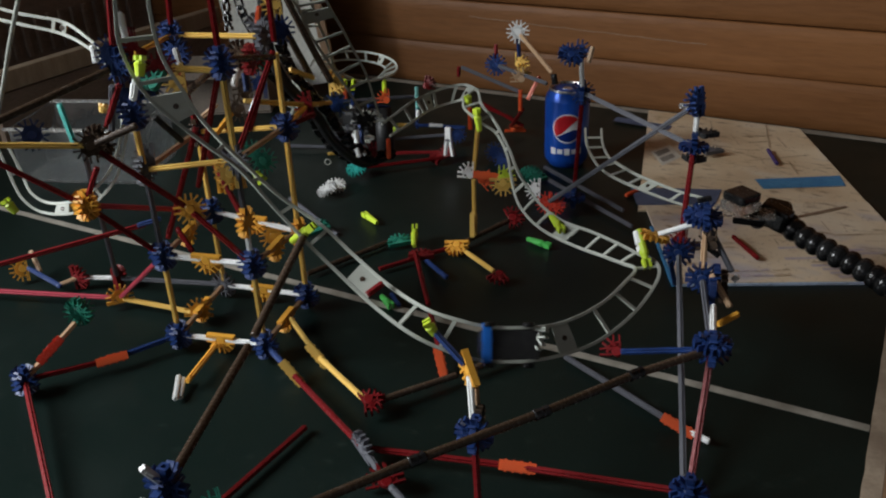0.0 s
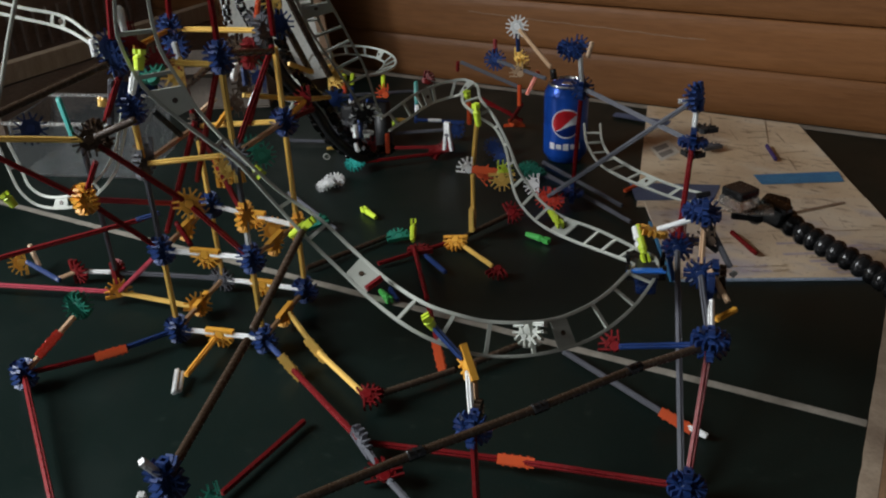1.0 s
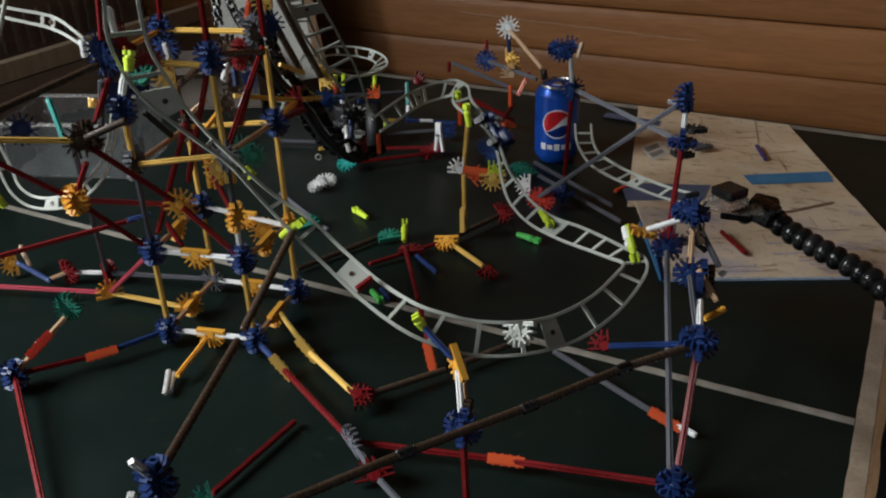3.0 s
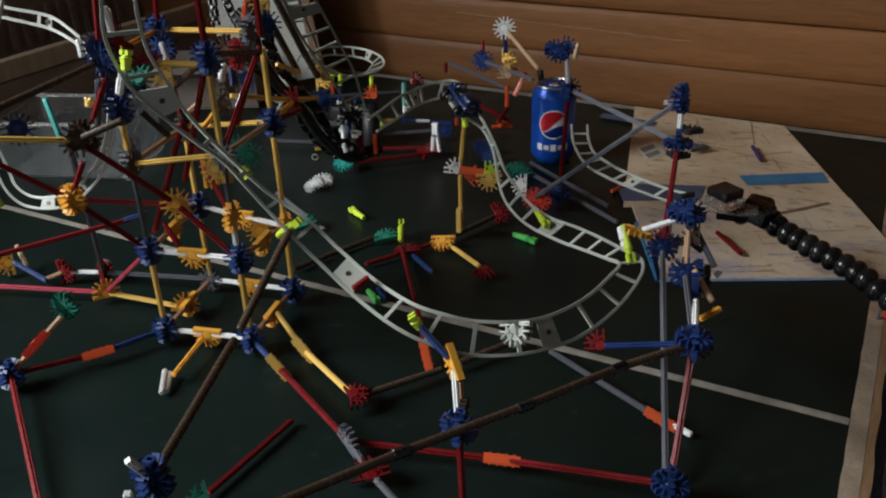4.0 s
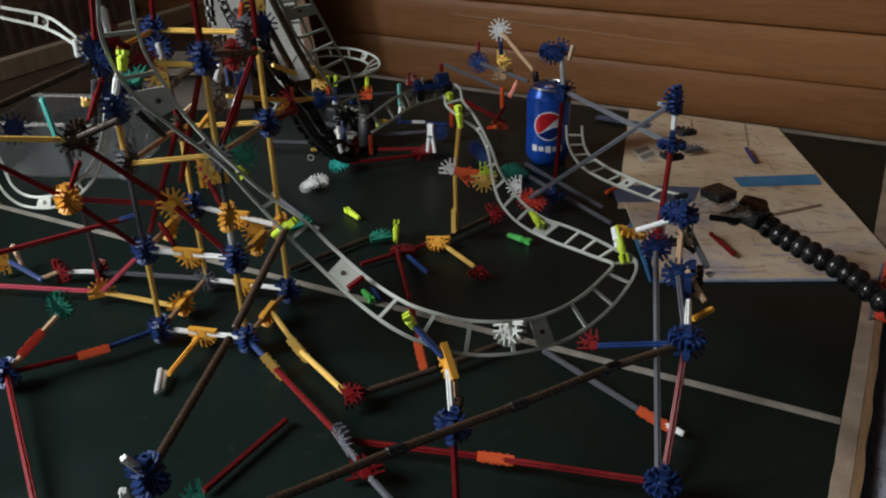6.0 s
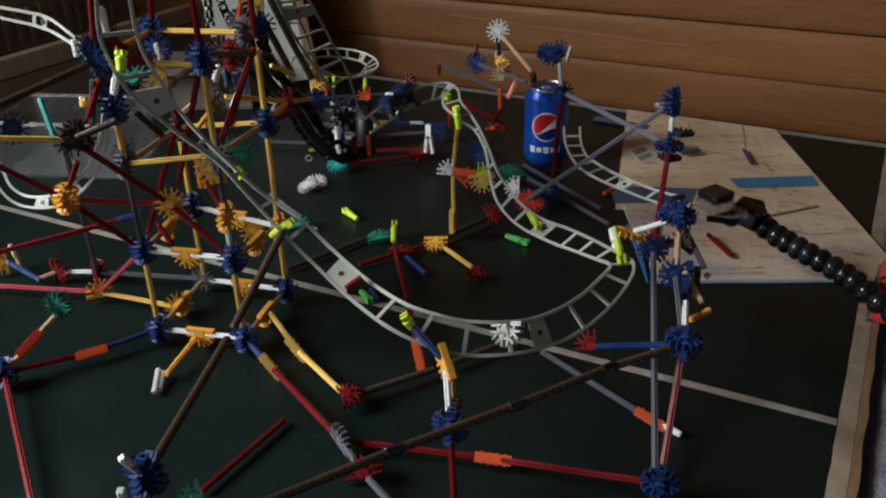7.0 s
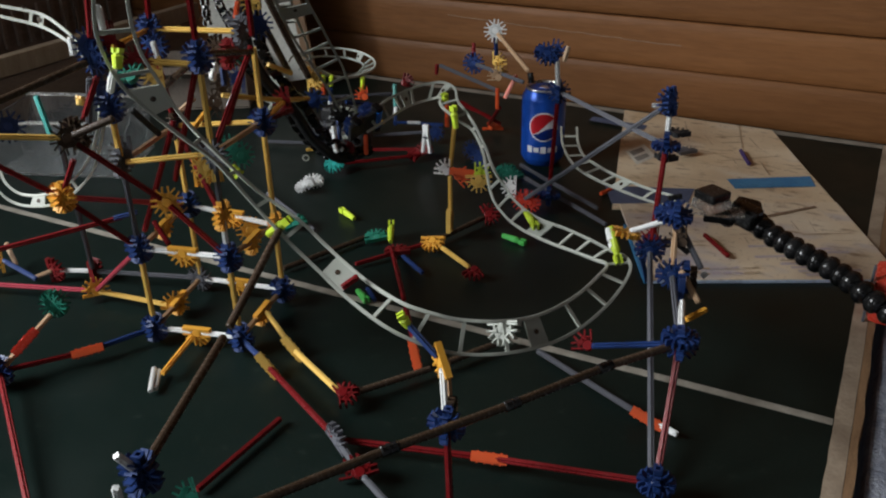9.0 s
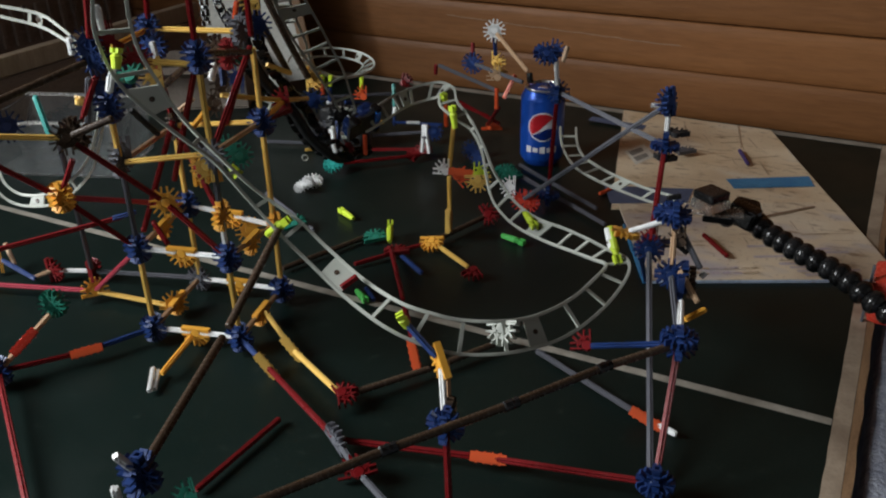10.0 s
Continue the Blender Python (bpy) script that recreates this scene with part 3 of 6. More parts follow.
# ---------------------------------------------------------------- coaster structure
tower = thing("coaster_tower", "lattice tower of yellow, white and red toy rods, blue connectors", "toy tower")
front_frame = thing("coaster_base_frame", "low outrigger frame of red and grey toy rods on table", "toy frame")
right_tower = thing("track_mast", "leaning mast of toy rods with clustered blue connectors", "toy mast")
hill_support = thing("hill_support", "yellow rod pillar with orange and yellow connectors under the track hill", "toy support")
back_frame = thing("rear_coaster_frame", "scattered red, grey and orange rods of the rear coaster frame", "toy frame")
rod(tower, "yellow", (-0.574, -0.142, 0.018), (-0.574, -0.142, 0.113))
rod(tower, "white", (-0.574, -0.142, 0.113), (-0.574, -0.142, 0.159))
rod(tower, "gray", (-0.574, -0.142, 0.159), (-0.574, -0.142, 0.223))
rod(tower, "yellow", (-0.574, -0.142, 0.223), (-0.574, -0.142, 0.315))
rod(tower, "red", (-0.574, -0.142, 0.315), (-0.574, -0.142, 0.383))
rod(tower, "yellow", (-0.593, -0.042, 0.018), (-0.593, -0.042, 0.099))
rod(tower, "yellow", (-0.593, -0.042, 0.099), (-0.593, -0.042, 0.219))
rod(tower, "yellow", (-0.593, -0.042, 0.219), (-0.593, -0.042, 0.302))
rod(tower, "red", (-0.593, -0.042, 0.302), (-0.593, -0.042, 0.364))
rod(tower, "yellow", (-0.669, -0.166, 0.018), (-0.669, -0.166, 0.113))
rod(tower, "gray", (-0.669, -0.166, 0.113), (-0.669, -0.166, 0.207))
rod(tower, "yellow", (-0.669, -0.166, 0.207), (-0.669, -0.166, 0.263))
rod(tower, "yellow", (-0.696, -0.062, 0.018), (-0.696, -0.062, 0.113))
rod(tower, "yellow", (-0.696, -0.062, 0.113), (-0.696, -0.062, 0.206))
rod(tower, "red", (-0.696, -0.062, 0.207), (-0.710, -0.060, 0.308))
rod(tower, "red", (-0.710, -0.060, 0.308), (-0.702, -0.061, 0.364))
connector(tower, "blue", 8, (-0.574, -0.142, 0.018), (-0.184, 0.983, 0.000))
connector(tower, "blue", 8, (-0.574, -0.142, 0.018), (-0.969, -0.248, 0.000))
connector(tower, "blue", 8, (-0.593, -0.042, 0.018), (-0.184, 0.983, 0.000))
connector(tower, "blue", 8, (-0.593, -0.042, 0.018), (-0.969, -0.248, 0.000))
connector(tower, "blue", 8, (-0.669, -0.166, 0.018), (-0.184, 0.983, 0.000))
connector(tower, "blue", 8, (-0.669, -0.166, 0.018), (-0.969, -0.248, 0.000))
connector(tower, "blue", 8, (-0.574, -0.142, 0.113), (-0.184, 0.983, 0.000))
connector(tower, "blue", 8, (-0.574, -0.142, 0.113), (-0.969, -0.248, 0.000))
connector(tower, "blue", 8, (-0.669, -0.166, 0.113), (-0.184, 0.983, 0.000))
connector(tower, "blue", 8, (-0.669, -0.166, 0.113), (-0.969, -0.248, 0.000))
connector(tower, "blue", 8, (-0.574, -0.142, 0.315), (-0.184, 0.983, 0.000))
connector(tower, "blue", 8, (-0.574, -0.142, 0.315), (-0.969, -0.248, 0.000))
connector(tower, "blue", 8, (-0.710, -0.060, 0.308), (-0.184, 0.983, 0.000))
connector(tower, "blue", 8, (-0.710, -0.060, 0.308), (-0.969, -0.248, 0.000))
connector(tower, "blue", 8, (-0.669, -0.166, 0.263), (-0.184, 0.983, 0.000))
connector(tower, "blue", 8, (-0.669, -0.166, 0.263), (-0.969, -0.248, 0.000))
connector(tower, "blue", 8, (-0.593, -0.042, 0.219), (-0.184, 0.983, 0.000))
connector(tower, "blue", 8, (-0.593, -0.042, 0.219), (-0.969, -0.248, 0.000))
connector(tower, "blue", 8, (-0.696, -0.062, 0.113), (-0.184, 0.983, 0.000))
connector(tower, "blue", 8, (-0.696, -0.062, 0.113), (-0.969, -0.248, 0.000))
connector(tower, "gray", 8, (-0.696, -0.062, 0.018), (-0.184, 0.983, 0.000))
connector(tower, "gray", 8, (-0.574, -0.142, 0.223), (-0.184, 0.983, 0.000))
connector(tower, "gray", 8, (-0.669, -0.166, 0.207), (-0.969, -0.248, 0.000))
connector(tower, "dark", 8, (-0.696, -0.062, 0.206), (-0.969, -0.248, 0.000))
connector(tower, "blue", 8, (-0.669, -0.166, 0.279), (0.723, -0.633, 0.277))
connector(tower, "blue", 8, (-0.674, -0.137, 0.281), (0.711, -0.650, 0.269))
connector(tower, "gray", 8, (-0.613, -0.035, 0.309), (-0.969, -0.248, 0.000))
connector(tower, "red", 8, (-0.620, -0.050, 0.289), (-0.969, -0.248, 0.000))
connector(tower, "orange", 8, (-0.574, -0.142, 0.159), (-0.969, -0.248, 0.000))
connector(tower, "orange", 8, (-0.593, -0.042, 0.099), (-0.969, -0.248, 0.000))
rod(tower, "white", (-0.669, -0.166, 0.018), (-0.622, -0.154, 0.018))
rod(tower, "white", (-0.622, -0.154, 0.018), (-0.574, -0.142, 0.018))
connector(tower, "orange", 5, (-0.622, -0.154, 0.018), (0.248, -0.969, 0.000), (-0.969, -0.248, 0.000))
rod(tower, "white", (-0.696, -0.062, 0.018), (-0.645, -0.052, 0.018))
rod(tower, "white", (-0.645, -0.052, 0.018), (-0.593, -0.042, 0.018))
connector(tower, "orange", 5, (-0.645, -0.052, 0.018), (0.186, -0.982, 0.000), (-0.982, -0.186, 0.000))
rod(tower, "tan", (-0.669, -0.166, 0.018), (-0.683, -0.114, 0.018))
rod(tower, "tan", (-0.683, -0.114, 0.018), (-0.696, -0.062, 0.018))
connector(tower, "orange", 5, (-0.683, -0.114, 0.018), (0.966, 0.258, -0.000), (0.258, -0.965, -0.043))
rod(tower, "tan", (-0.574, -0.142, 0.018), (-0.584, -0.092, 0.018))
rod(tower, "tan", (-0.584, -0.092, 0.018), (-0.593, -0.042, 0.018))
connector(tower, "orange", 5, (-0.584, -0.092, 0.018), (0.983, 0.184, -0.000), (0.184, -0.982, -0.041))
rod(tower, "white", (-0.669, -0.166, 0.113), (-0.622, -0.154, 0.113))
rod(tower, "white", (-0.622, -0.154, 0.113), (-0.574, -0.142, 0.113))
connector(tower, "orange", 5, (-0.622, -0.154, 0.113), (0.248, -0.969, 0.000), (-0.969, -0.248, 0.000))
rod(tower, "white", (-0.696, -0.062, 0.113), (-0.645, -0.052, 0.106))
rod(tower, "white", (-0.645, -0.052, 0.106), (-0.593, -0.042, 0.099))
connector(tower, "orange", 5, (-0.645, -0.052, 0.106), (0.186, -0.982, 0.000), (-0.982, -0.186, 0.000))
rod(tower, "tan", (-0.669, -0.166, 0.113), (-0.683, -0.114, 0.113))
rod(tower, "tan", (-0.683, -0.114, 0.113), (-0.696, -0.062, 0.113))
connector(tower, "orange", 5, (-0.683, -0.114, 0.113), (0.966, 0.258, -0.000), (0.258, -0.965, -0.043))
rod(tower, "tan", (-0.574, -0.142, 0.113), (-0.584, -0.092, 0.106))
rod(tower, "tan", (-0.584, -0.092, 0.106), (-0.593, -0.042, 0.099))
connector(tower, "orange", 5, (-0.584, -0.092, 0.106), (0.983, 0.184, -0.000), (0.184, -0.982, -0.040))
rod(tower, "yellow", (-0.669, -0.166, 0.207), (-0.574, -0.142, 0.223))
rod(tower, "yellow", (-0.696, -0.062, 0.206), (-0.593, -0.042, 0.219))
rod(tower, "tan", (-0.669, -0.166, 0.207), (-0.696, -0.062, 0.206))
rod(tower, "tan", (-0.574, -0.142, 0.223), (-0.593, -0.042, 0.219))
rod(tower, "yellow", (-0.710, -0.060, 0.308), (-0.613, -0.035, 0.309))
rod(tower, "yellow", (-0.638, -0.178, 0.315), (-0.575, -0.143, 0.308))
rod(tower, "orange", (-0.663, -0.158, 0.317), (-0.710, -0.060, 0.308))
connector(tower, "yellow", 5, (-0.581, -0.144, 0.210), (0.640, -0.676, 0.365))
connector(tower, "orange", 8, (-0.622, -0.050, 0.091), (0.593, -0.677, 0.435))
connector(tower, "orange", 8, (-0.631, -0.154, 0.167), (0.62, -0.72, 0.30))
rod(tower, "red", (-0.793, -0.268, 0.255), (-0.717, -0.204, 0.177))
rod(tower, "red", (-0.717, -0.204, 0.177), (-0.669, -0.166, 0.113))
connector(tower, "orange", 8, (-0.717, -0.204, 0.177), (-0.184, 0.983, 0.000))
connector(tower, "orange", 8, (-0.717, -0.204, 0.177), (-0.969, -0.248, 0.000))
rod(tower, "red", (-0.669, -0.220, 0.251), (-0.630, -0.157, 0.169))
rod(tower, "red", (-0.630, -0.157, 0.169), (-0.574, -0.142, 0.113))
rod(tower, "red", (-0.696, -0.062, 0.206), (-0.574, -0.142, 0.159))
rod(tower, "red", (-0.590, -0.127, 0.305), (-0.690, -0.082, 0.148))
rod(tower, "red", (-0.593, -0.042, 0.302), (-0.574, -0.142, 0.223))
rod(tower, "red", (-0.593, -0.042, 0.219), (-0.605, 0.029, 0.209))
rod(tower, "red", (-0.829, -0.288, 0.114), (-0.722, -0.127, 0.122))
rod(tower, "blue", (-0.727, -0.141, 0.124), (-0.705, -0.126, 0.130))
rod(tower, "pink", (-0.717, -0.204, 0.177), (-0.696, -0.062, 0.113))
rod(tower, "red", (-0.693, -0.197, 0.222), (-0.717, -0.204, 0.177))
connector(tower, "dark", 8, (-0.669, -0.220, 0.251), (0.743, -0.588, 0.319))
connector(tower, "dark", 8, (-0.671, -0.208, 0.251), (-0.184, 0.983, 0.000))
rod(tower, "yellow", (-0.738, -0.307, 0.273), (-0.669, -0.220, 0.251))
rod(tower, "dark", (-0.669, -0.220, 0.251), (-0.628, -0.194, 0.269))
rod(tower, "dark", (-0.719, -0.313, 0.280), (-0.646, -0.194, 0.318))
rod(tower, "teal", (-0.768, -0.167, 0.265), (-0.724, -0.193, 0.226))
connector(tower, "blue", 8, (-0.770, -0.203, 0.241), (0.779, -0.551, 0.299))
connector(tower, "blue", 8, (-0.649, -0.192, 0.330), (0.737, -0.635, 0.232))
connector(tower, "blue", 8, (-0.646, -0.193, 0.319), (-0.184, 0.983, 0.000))
rod(tower, "white", (-0.659, -0.202, 0.339), (-0.657, -0.204, 0.322))
rod(tower, "red", (-0.658, -0.182, 0.301), (-0.677, -0.193, 0.257))
rod(tower, "red", (-0.648, -0.191, 0.332), (-0.622, -0.203, 0.400))
rod(tower, "gray", (-0.662, -0.187, 0.302), (-0.687, -0.182, 0.237))
rod(tower, "gray", (-0.828, -0.101, 0.016), (-0.696, -0.062, 0.018))
rod(tower, "white", (-0.874, -0.120, 0.016), (-0.828, -0.101, 0.016))
connector(tower, "red", 5, (-0.828, -0.101, 0.016), (-0.969, -0.248, 0.000))
connector(tower, "red", 5, (-0.874, -0.120, 0.016), (-0.184, 0.983, 0.000))
rod(tower, "tan", (-0.874, -0.120, 0.016), (-0.890, -0.137, 0.010))
connector(tower, "orange", 5, (-0.792, -0.132, 0.014), (0.751, -0.585, 0.306), (0.615, 0.789, 0.000))
rod(tower, "pink", (-1.003, -0.203, 0.014), (-0.792, -0.132, 0.014))
rod(tower, "pink", (-0.792, -0.132, 0.014), (-0.669, -0.166, 0.113))
rod(tower, "yellow", (-0.792, -0.132, 0.014), (-0.685, -0.119, 0.014))
connector(tower, "orange", 5, (-0.684, -0.119, 0.016), (0.646, -0.566, 0.512), (0.727, 0.661, -0.187))
rod(tower, "gray", (-0.738, -0.175, 0.225), (-0.826, -0.103, 0.018))
rod(tower, "blue", (-0.951, -0.132, 0.020), (-0.878, -0.139, 0.010))
connector(tower, "orange", 5, (-0.952, -0.135, 0.018), (0.764, -0.490, 0.420))
rod(tower, "tan", (-0.962, -0.112, 0.030), (-0.936, -0.124, 0.010))
connector(tower, "red", 5, (-0.638, -0.179, 0.333), (0.723, -0.651, 0.228))
connector(tower, "red", 3, (-0.619, -0.166, 0.310), (0.701, -0.666, 0.255))
rod(tower, "white", (-0.637, -0.184, 0.363), (-0.634, -0.188, 0.338))
rod(tower, "white", (-0.660, -0.108, 0.312), (-0.650, -0.114, 0.294))
connector(tower, "yellow", 5, (-0.635, -0.134, 0.290), (0.62, -0.72, 0.30))
rod(tower, "white", (-0.591, -0.222, 0.325), (-0.606, -0.218, 0.300))
connector(tower, "blue", 8, (-0.631, 0.016, 0.302), (0.62, -0.72, 0.30))
connector(tower, "gray", 8, (-0.643, 0.000, 0.308), (-0.184, 0.983, 0.000))
rod(tower, "vermilion", (-0.633, -0.017, 0.313), (-0.635, -0.007, 0.332))
connector(tower, "yellow", 5, (-0.640, 0.025, 0.325), (0.62, -0.72, 0.30))
connector(tower, "green", 3, (-0.635, -0.011, 0.270), (0.623, -0.737, 0.262))
rod(tower, "white", (-0.649, -0.036, 0.275), (-0.650, -0.045, 0.255))
connector(tower, "red", 8, (-0.646, -0.019, 0.277), (0.635, -0.729, 0.255))
rod(tower, "yellow", (-0.671, -0.017, 0.230), (-0.643, 0.064, 0.203))
connector(tower, "red", 5, (-0.643, 0.064, 0.203), (0.584, -0.752, 0.306))
rod(tower, "orange", (-0.643, 0.064, 0.203), (-0.623, -0.016, 0.200))
rod(tower, "yellow", (-0.643, 0.064, 0.203), (-0.659, 0.135, 0.182))
connector(tower, "blue", 8, (-0.656, 0.137, 0.179), (0.559, -0.770, 0.308))
connector(tower, "yellow", 5, (-0.660, 0.143, 0.204), (-0.184, 0.983, 0.000))
rod(tower, "yellow", (-0.667, 0.060, 0.242), (-0.667, 0.117, 0.218))
connector(tower, "green", 8, (-0.657, -0.009, 0.159), (0.615, -0.702, 0.358))
connector(tower, "green", 8, (-0.687, 0.007, 0.158), (0.626, -0.698, 0.349))
rod(front_frame, "tan", (-0.753, -0.294, 0.018), (-0.747, -0.222, 0.050))
connector(front_frame, "green", 8, (-0.751, -0.217, 0.055), (0.721, -0.509, 0.470))
connector(front_frame, "green", 8, (-0.751, -0.217, 0.055), (-0.184, 0.983, 0.000))
connector(front_frame, "splice_red", 2, (-0.747, -0.263, 0.036), (0.729, -0.471, 0.497), (0.085, 0.911, 0.403))
rod(front_frame, "red", (-0.753, -0.294, 0.018), (-0.707, -0.225, 0.013))
connector(front_frame, "splice_orange", 2, (-0.706, -0.226, 0.014), (0.687, -0.508, 0.519), (0.552, 0.834, 0.000))
rod(front_frame, "blue", (-0.707, -0.225, 0.013), (-0.669, -0.166, 0.018))
connector(front_frame, "blue", 8, (-0.753, -0.294, 0.018), (-0.184, 0.983, 0.000))
connector(front_frame, "blue", 8, (-0.753, -0.294, 0.018), (-0.969, -0.248, 0.000))
rod(front_frame, "red", (-0.753, -0.294, 0.018), (-0.577, -0.410, 0.010))
rod(front_frame, "orange", (-0.626, -0.154, 0.014), (-0.608, -0.226, 0.012))
rod(front_frame, "white", (-0.606, -0.243, 0.006), (-0.627, -0.214, 0.010))
rod(front_frame, "white", (-0.606, -0.237, 0.004), (-0.622, -0.213, 0.008))
rod(front_frame, "blue", (-0.574, -0.142, 0.018), (-0.523, -0.165, 0.012))
connector(front_frame, "splice_yellow", 2, (-0.523, -0.165, 0.012), (0.545, -0.619, 0.566), (0.876, -0.482, 0.000))
rod(front_frame, "red", (-0.523, -0.165, 0.012), (-0.397, -0.231, 0.014))
connector(front_frame, "gray", 5, (-0.397, -0.231, 0.014), (0.459, 0.888, -0.000), (-0.851, 0.440, 0.286))
rod(front_frame, "gray", (-0.397, -0.231, 0.014), (-0.356, -0.259, 0.014))
connector(front_frame, "red", 3, (-0.356, -0.259, 0.014), (0.206, -0.309, 0.928))
rod(front_frame, "gray", (-0.356, -0.259, 0.014), (-0.310, -0.281, 0.010))
connector(front_frame, "splice_yellow", 2, (-0.519, -0.127, 0.010), (0.527, -0.644, 0.554), (0.873, -0.485, -0.058))
rod(front_frame, "yellow", (-0.583, -0.089, 0.020), (-0.519, -0.127, 0.010))
rod(front_frame, "yellow", (-0.519, -0.127, 0.010), (-0.427, -0.174, 0.012))
connector(front_frame, "red", 3, (-0.427, -0.174, 0.012), (0.103, -0.361, 0.927), (0.512, 0.818, 0.261))
connector(front_frame, "red", 3, (-0.427, -0.174, 0.016), (0.103, -0.361, 0.927), (0.494, -0.790, -0.362))
rod(front_frame, "dark", (-0.427, -0.174, 0.012), (-0.371, -0.092, 0.010))
rod(front_frame, "dark", (-0.371, -0.092, 0.010), (-0.323, -0.011, 0.010))
rod(front_frame, "red", (-0.474, -0.334, 0.006), (-0.466, -0.216, 0.006))
connector(front_frame, "green", 5, (-0.467, -0.342, 0.012), (0.564, -0.495, 0.661))
connector(front_frame, "splice_orange", 2, (-0.267, -0.193, 0.012), (0.306, -0.686, 0.660), (0.975, 0.223, 0.022))
rod(front_frame, "red", (-0.397, -0.231, 0.014), (-0.267, -0.193, 0.012))
rod(front_frame, "red", (-0.267, -0.193, 0.012), (-0.129, -0.170, 0.020))
connector(front_frame, "blue", 8, (-0.129, -0.170, 0.020), (-0.184, 0.983, 0.000))
connector(front_frame, "blue", 8, (-0.129, -0.170, 0.020), (0.000, 0.000, 1.000))
connector(front_frame, "blue", 8, (-0.129, -0.170, 0.020), (-0.969, -0.248, 0.000))
rod(front_frame, "red", (-0.284, -0.238, 0.075), (-0.270, -0.261, 0.010))
connector(front_frame, "blue", 8, (-0.284, -0.238, 0.075), (-0.184, 0.983, 0.000))
connector(front_frame, "blue", 8, (-0.284, -0.238, 0.075), (-0.969, -0.248, 0.000))
connector(front_frame, "dark", 3, (-0.286, -0.226, 0.075), (-0.969, -0.248, 0.000))
rod(front_frame, "white", (-0.284, -0.238, 0.075), (-0.304, -0.205, 0.109))
connector(front_frame, "orange", 5, (-0.304, -0.205, 0.109), (0.632, 0.774, -0.027), (0.590, -0.504, -0.630))
rod(front_frame, "tan", (-0.286, -0.228, 0.075), (-0.306, -0.193, 0.109))
rod(front_frame, "blue", (-0.304, -0.205, 0.109), (-0.340, -0.203, 0.139))
rod(front_frame, "red", (-0.138, -0.091, 0.105), (-0.129, -0.170, 0.020))
connector(front_frame, "blue", 8, (-0.138, -0.091, 0.105), (-0.184, 0.983, 0.000))
connector(front_frame, "blue", 8, (-0.138, -0.091, 0.105), (-0.969, -0.248, 0.000))
connector(front_frame, "blue", 8, (-0.138, -0.091, 0.111), (0.000, 0.000, 1.000))
rod(front_frame, "blue", (-0.225, -0.063, 0.060), (-0.138, -0.091, 0.105))
connector(front_frame, "red", 3, (-0.225, -0.063, 0.060), (0.054, -0.650, 0.758), (-0.299, 0.714, 0.633))
rod(front_frame, "dark", (-0.376, -0.445, 0.105), (-0.292, -0.312, 0.105))
rod(front_frame, "dark", (-0.292, -0.312, 0.105), (-0.233, -0.227, 0.105))
rod(front_frame, "dark", (-0.233, -0.227, 0.105), (-0.184, -0.150, 0.105))
rod(front_frame, "dark", (-0.184, -0.150, 0.105), (-0.138, -0.091, 0.105))
collar(front_frame, (-0.292, -0.312, 0.105), (0.559, 0.829, 0.000))
collar(front_frame, (-0.233, -0.227, 0.105), (0.559, 0.829, 0.000))
collar(front_frame, (-0.184, -0.150, 0.105), (0.559, 0.829, 0.000))
rod(front_frame, "dark", (-0.472, -0.179, 0.187), (-0.454, -0.286, 0.143))
rod(front_frame, "dark", (-0.454, -0.286, 0.143), (-0.408, -0.430, 0.133))
connector(front_frame, "blue", 8, (-0.408, -0.430, 0.133), (-0.184, 0.983, 0.000))
connector(front_frame, "blue", 8, (-0.408, -0.430, 0.133), (-0.969, -0.248, 0.000))
rod(front_frame, "white", (-0.408, -0.430, 0.133), (-0.411, -0.443, 0.158))
rod(front_frame, "white", (-0.408, -0.450, 0.123), (-0.398, -0.458, 0.149))
rod(front_frame, "gray", (-0.297, -0.013, 0.005), (-0.161, -0.075, 0.005))
connector(front_frame, "splice_orange", 2, (-0.161, -0.077, 0.007), (0.156, -0.772, 0.616), (0.920, -0.392, 0.000))
rod(front_frame, "white", (-0.164, -0.073, 0.005), (-0.126, -0.086, 0.005))
rod(right_tower, "white", (-0.138, -0.091, 0.115), (-0.153, -0.020, 0.106))
rod(right_tower, "gray", (-0.138, -0.091, 0.105), (-0.171, 0.014, 0.110))
connector(right_tower, "blue", 8, (-0.171, 0.014, 0.110), (-0.184, 0.983, 0.000))
connector(right_tower, "blue", 8, (-0.159, 0.016, 0.109), (-0.969, -0.248, 0.000))
connector(right_tower, "blue", 5, (-0.157, -0.008, 0.107), (-0.969, -0.248, 0.000))
rod(right_tower, "tan", (-0.163, 0.009, 0.119), (-0.139, -0.010, 0.099))
connector(right_tower, "dark", 8, (-0.153, 0.024, 0.100), (-0.969, -0.248, 0.000))
rod(right_tower, "tan", (-0.171, 0.014, 0.110), (-0.183, 0.064, 0.145))
connector(right_tower, "dark", 3, (-0.171, 0.047, 0.128), (0.160, -0.878, 0.451))
connector(right_tower, "blue", 8, (-0.183, 0.064, 0.145), (0.000, 0.000, 1.000))
connector(right_tower, "blue", 8, (-0.189, 0.064, 0.148), (0.102, -0.205, 0.973))
connector(right_tower, "blue", 8, (-0.183, 0.064, 0.145), (-0.969, -0.248, 0.000))
connector(right_tower, "blue", 8, (-0.185, 0.074, 0.145), (0.303, -0.505, 0.808))
rod(right_tower, "gray", (-0.183, 0.064, 0.145), (-0.146, 0.038, 0.104))
rod(right_tower, "white", (-0.148, 0.036, 0.100), (-0.143, 0.040, 0.106))
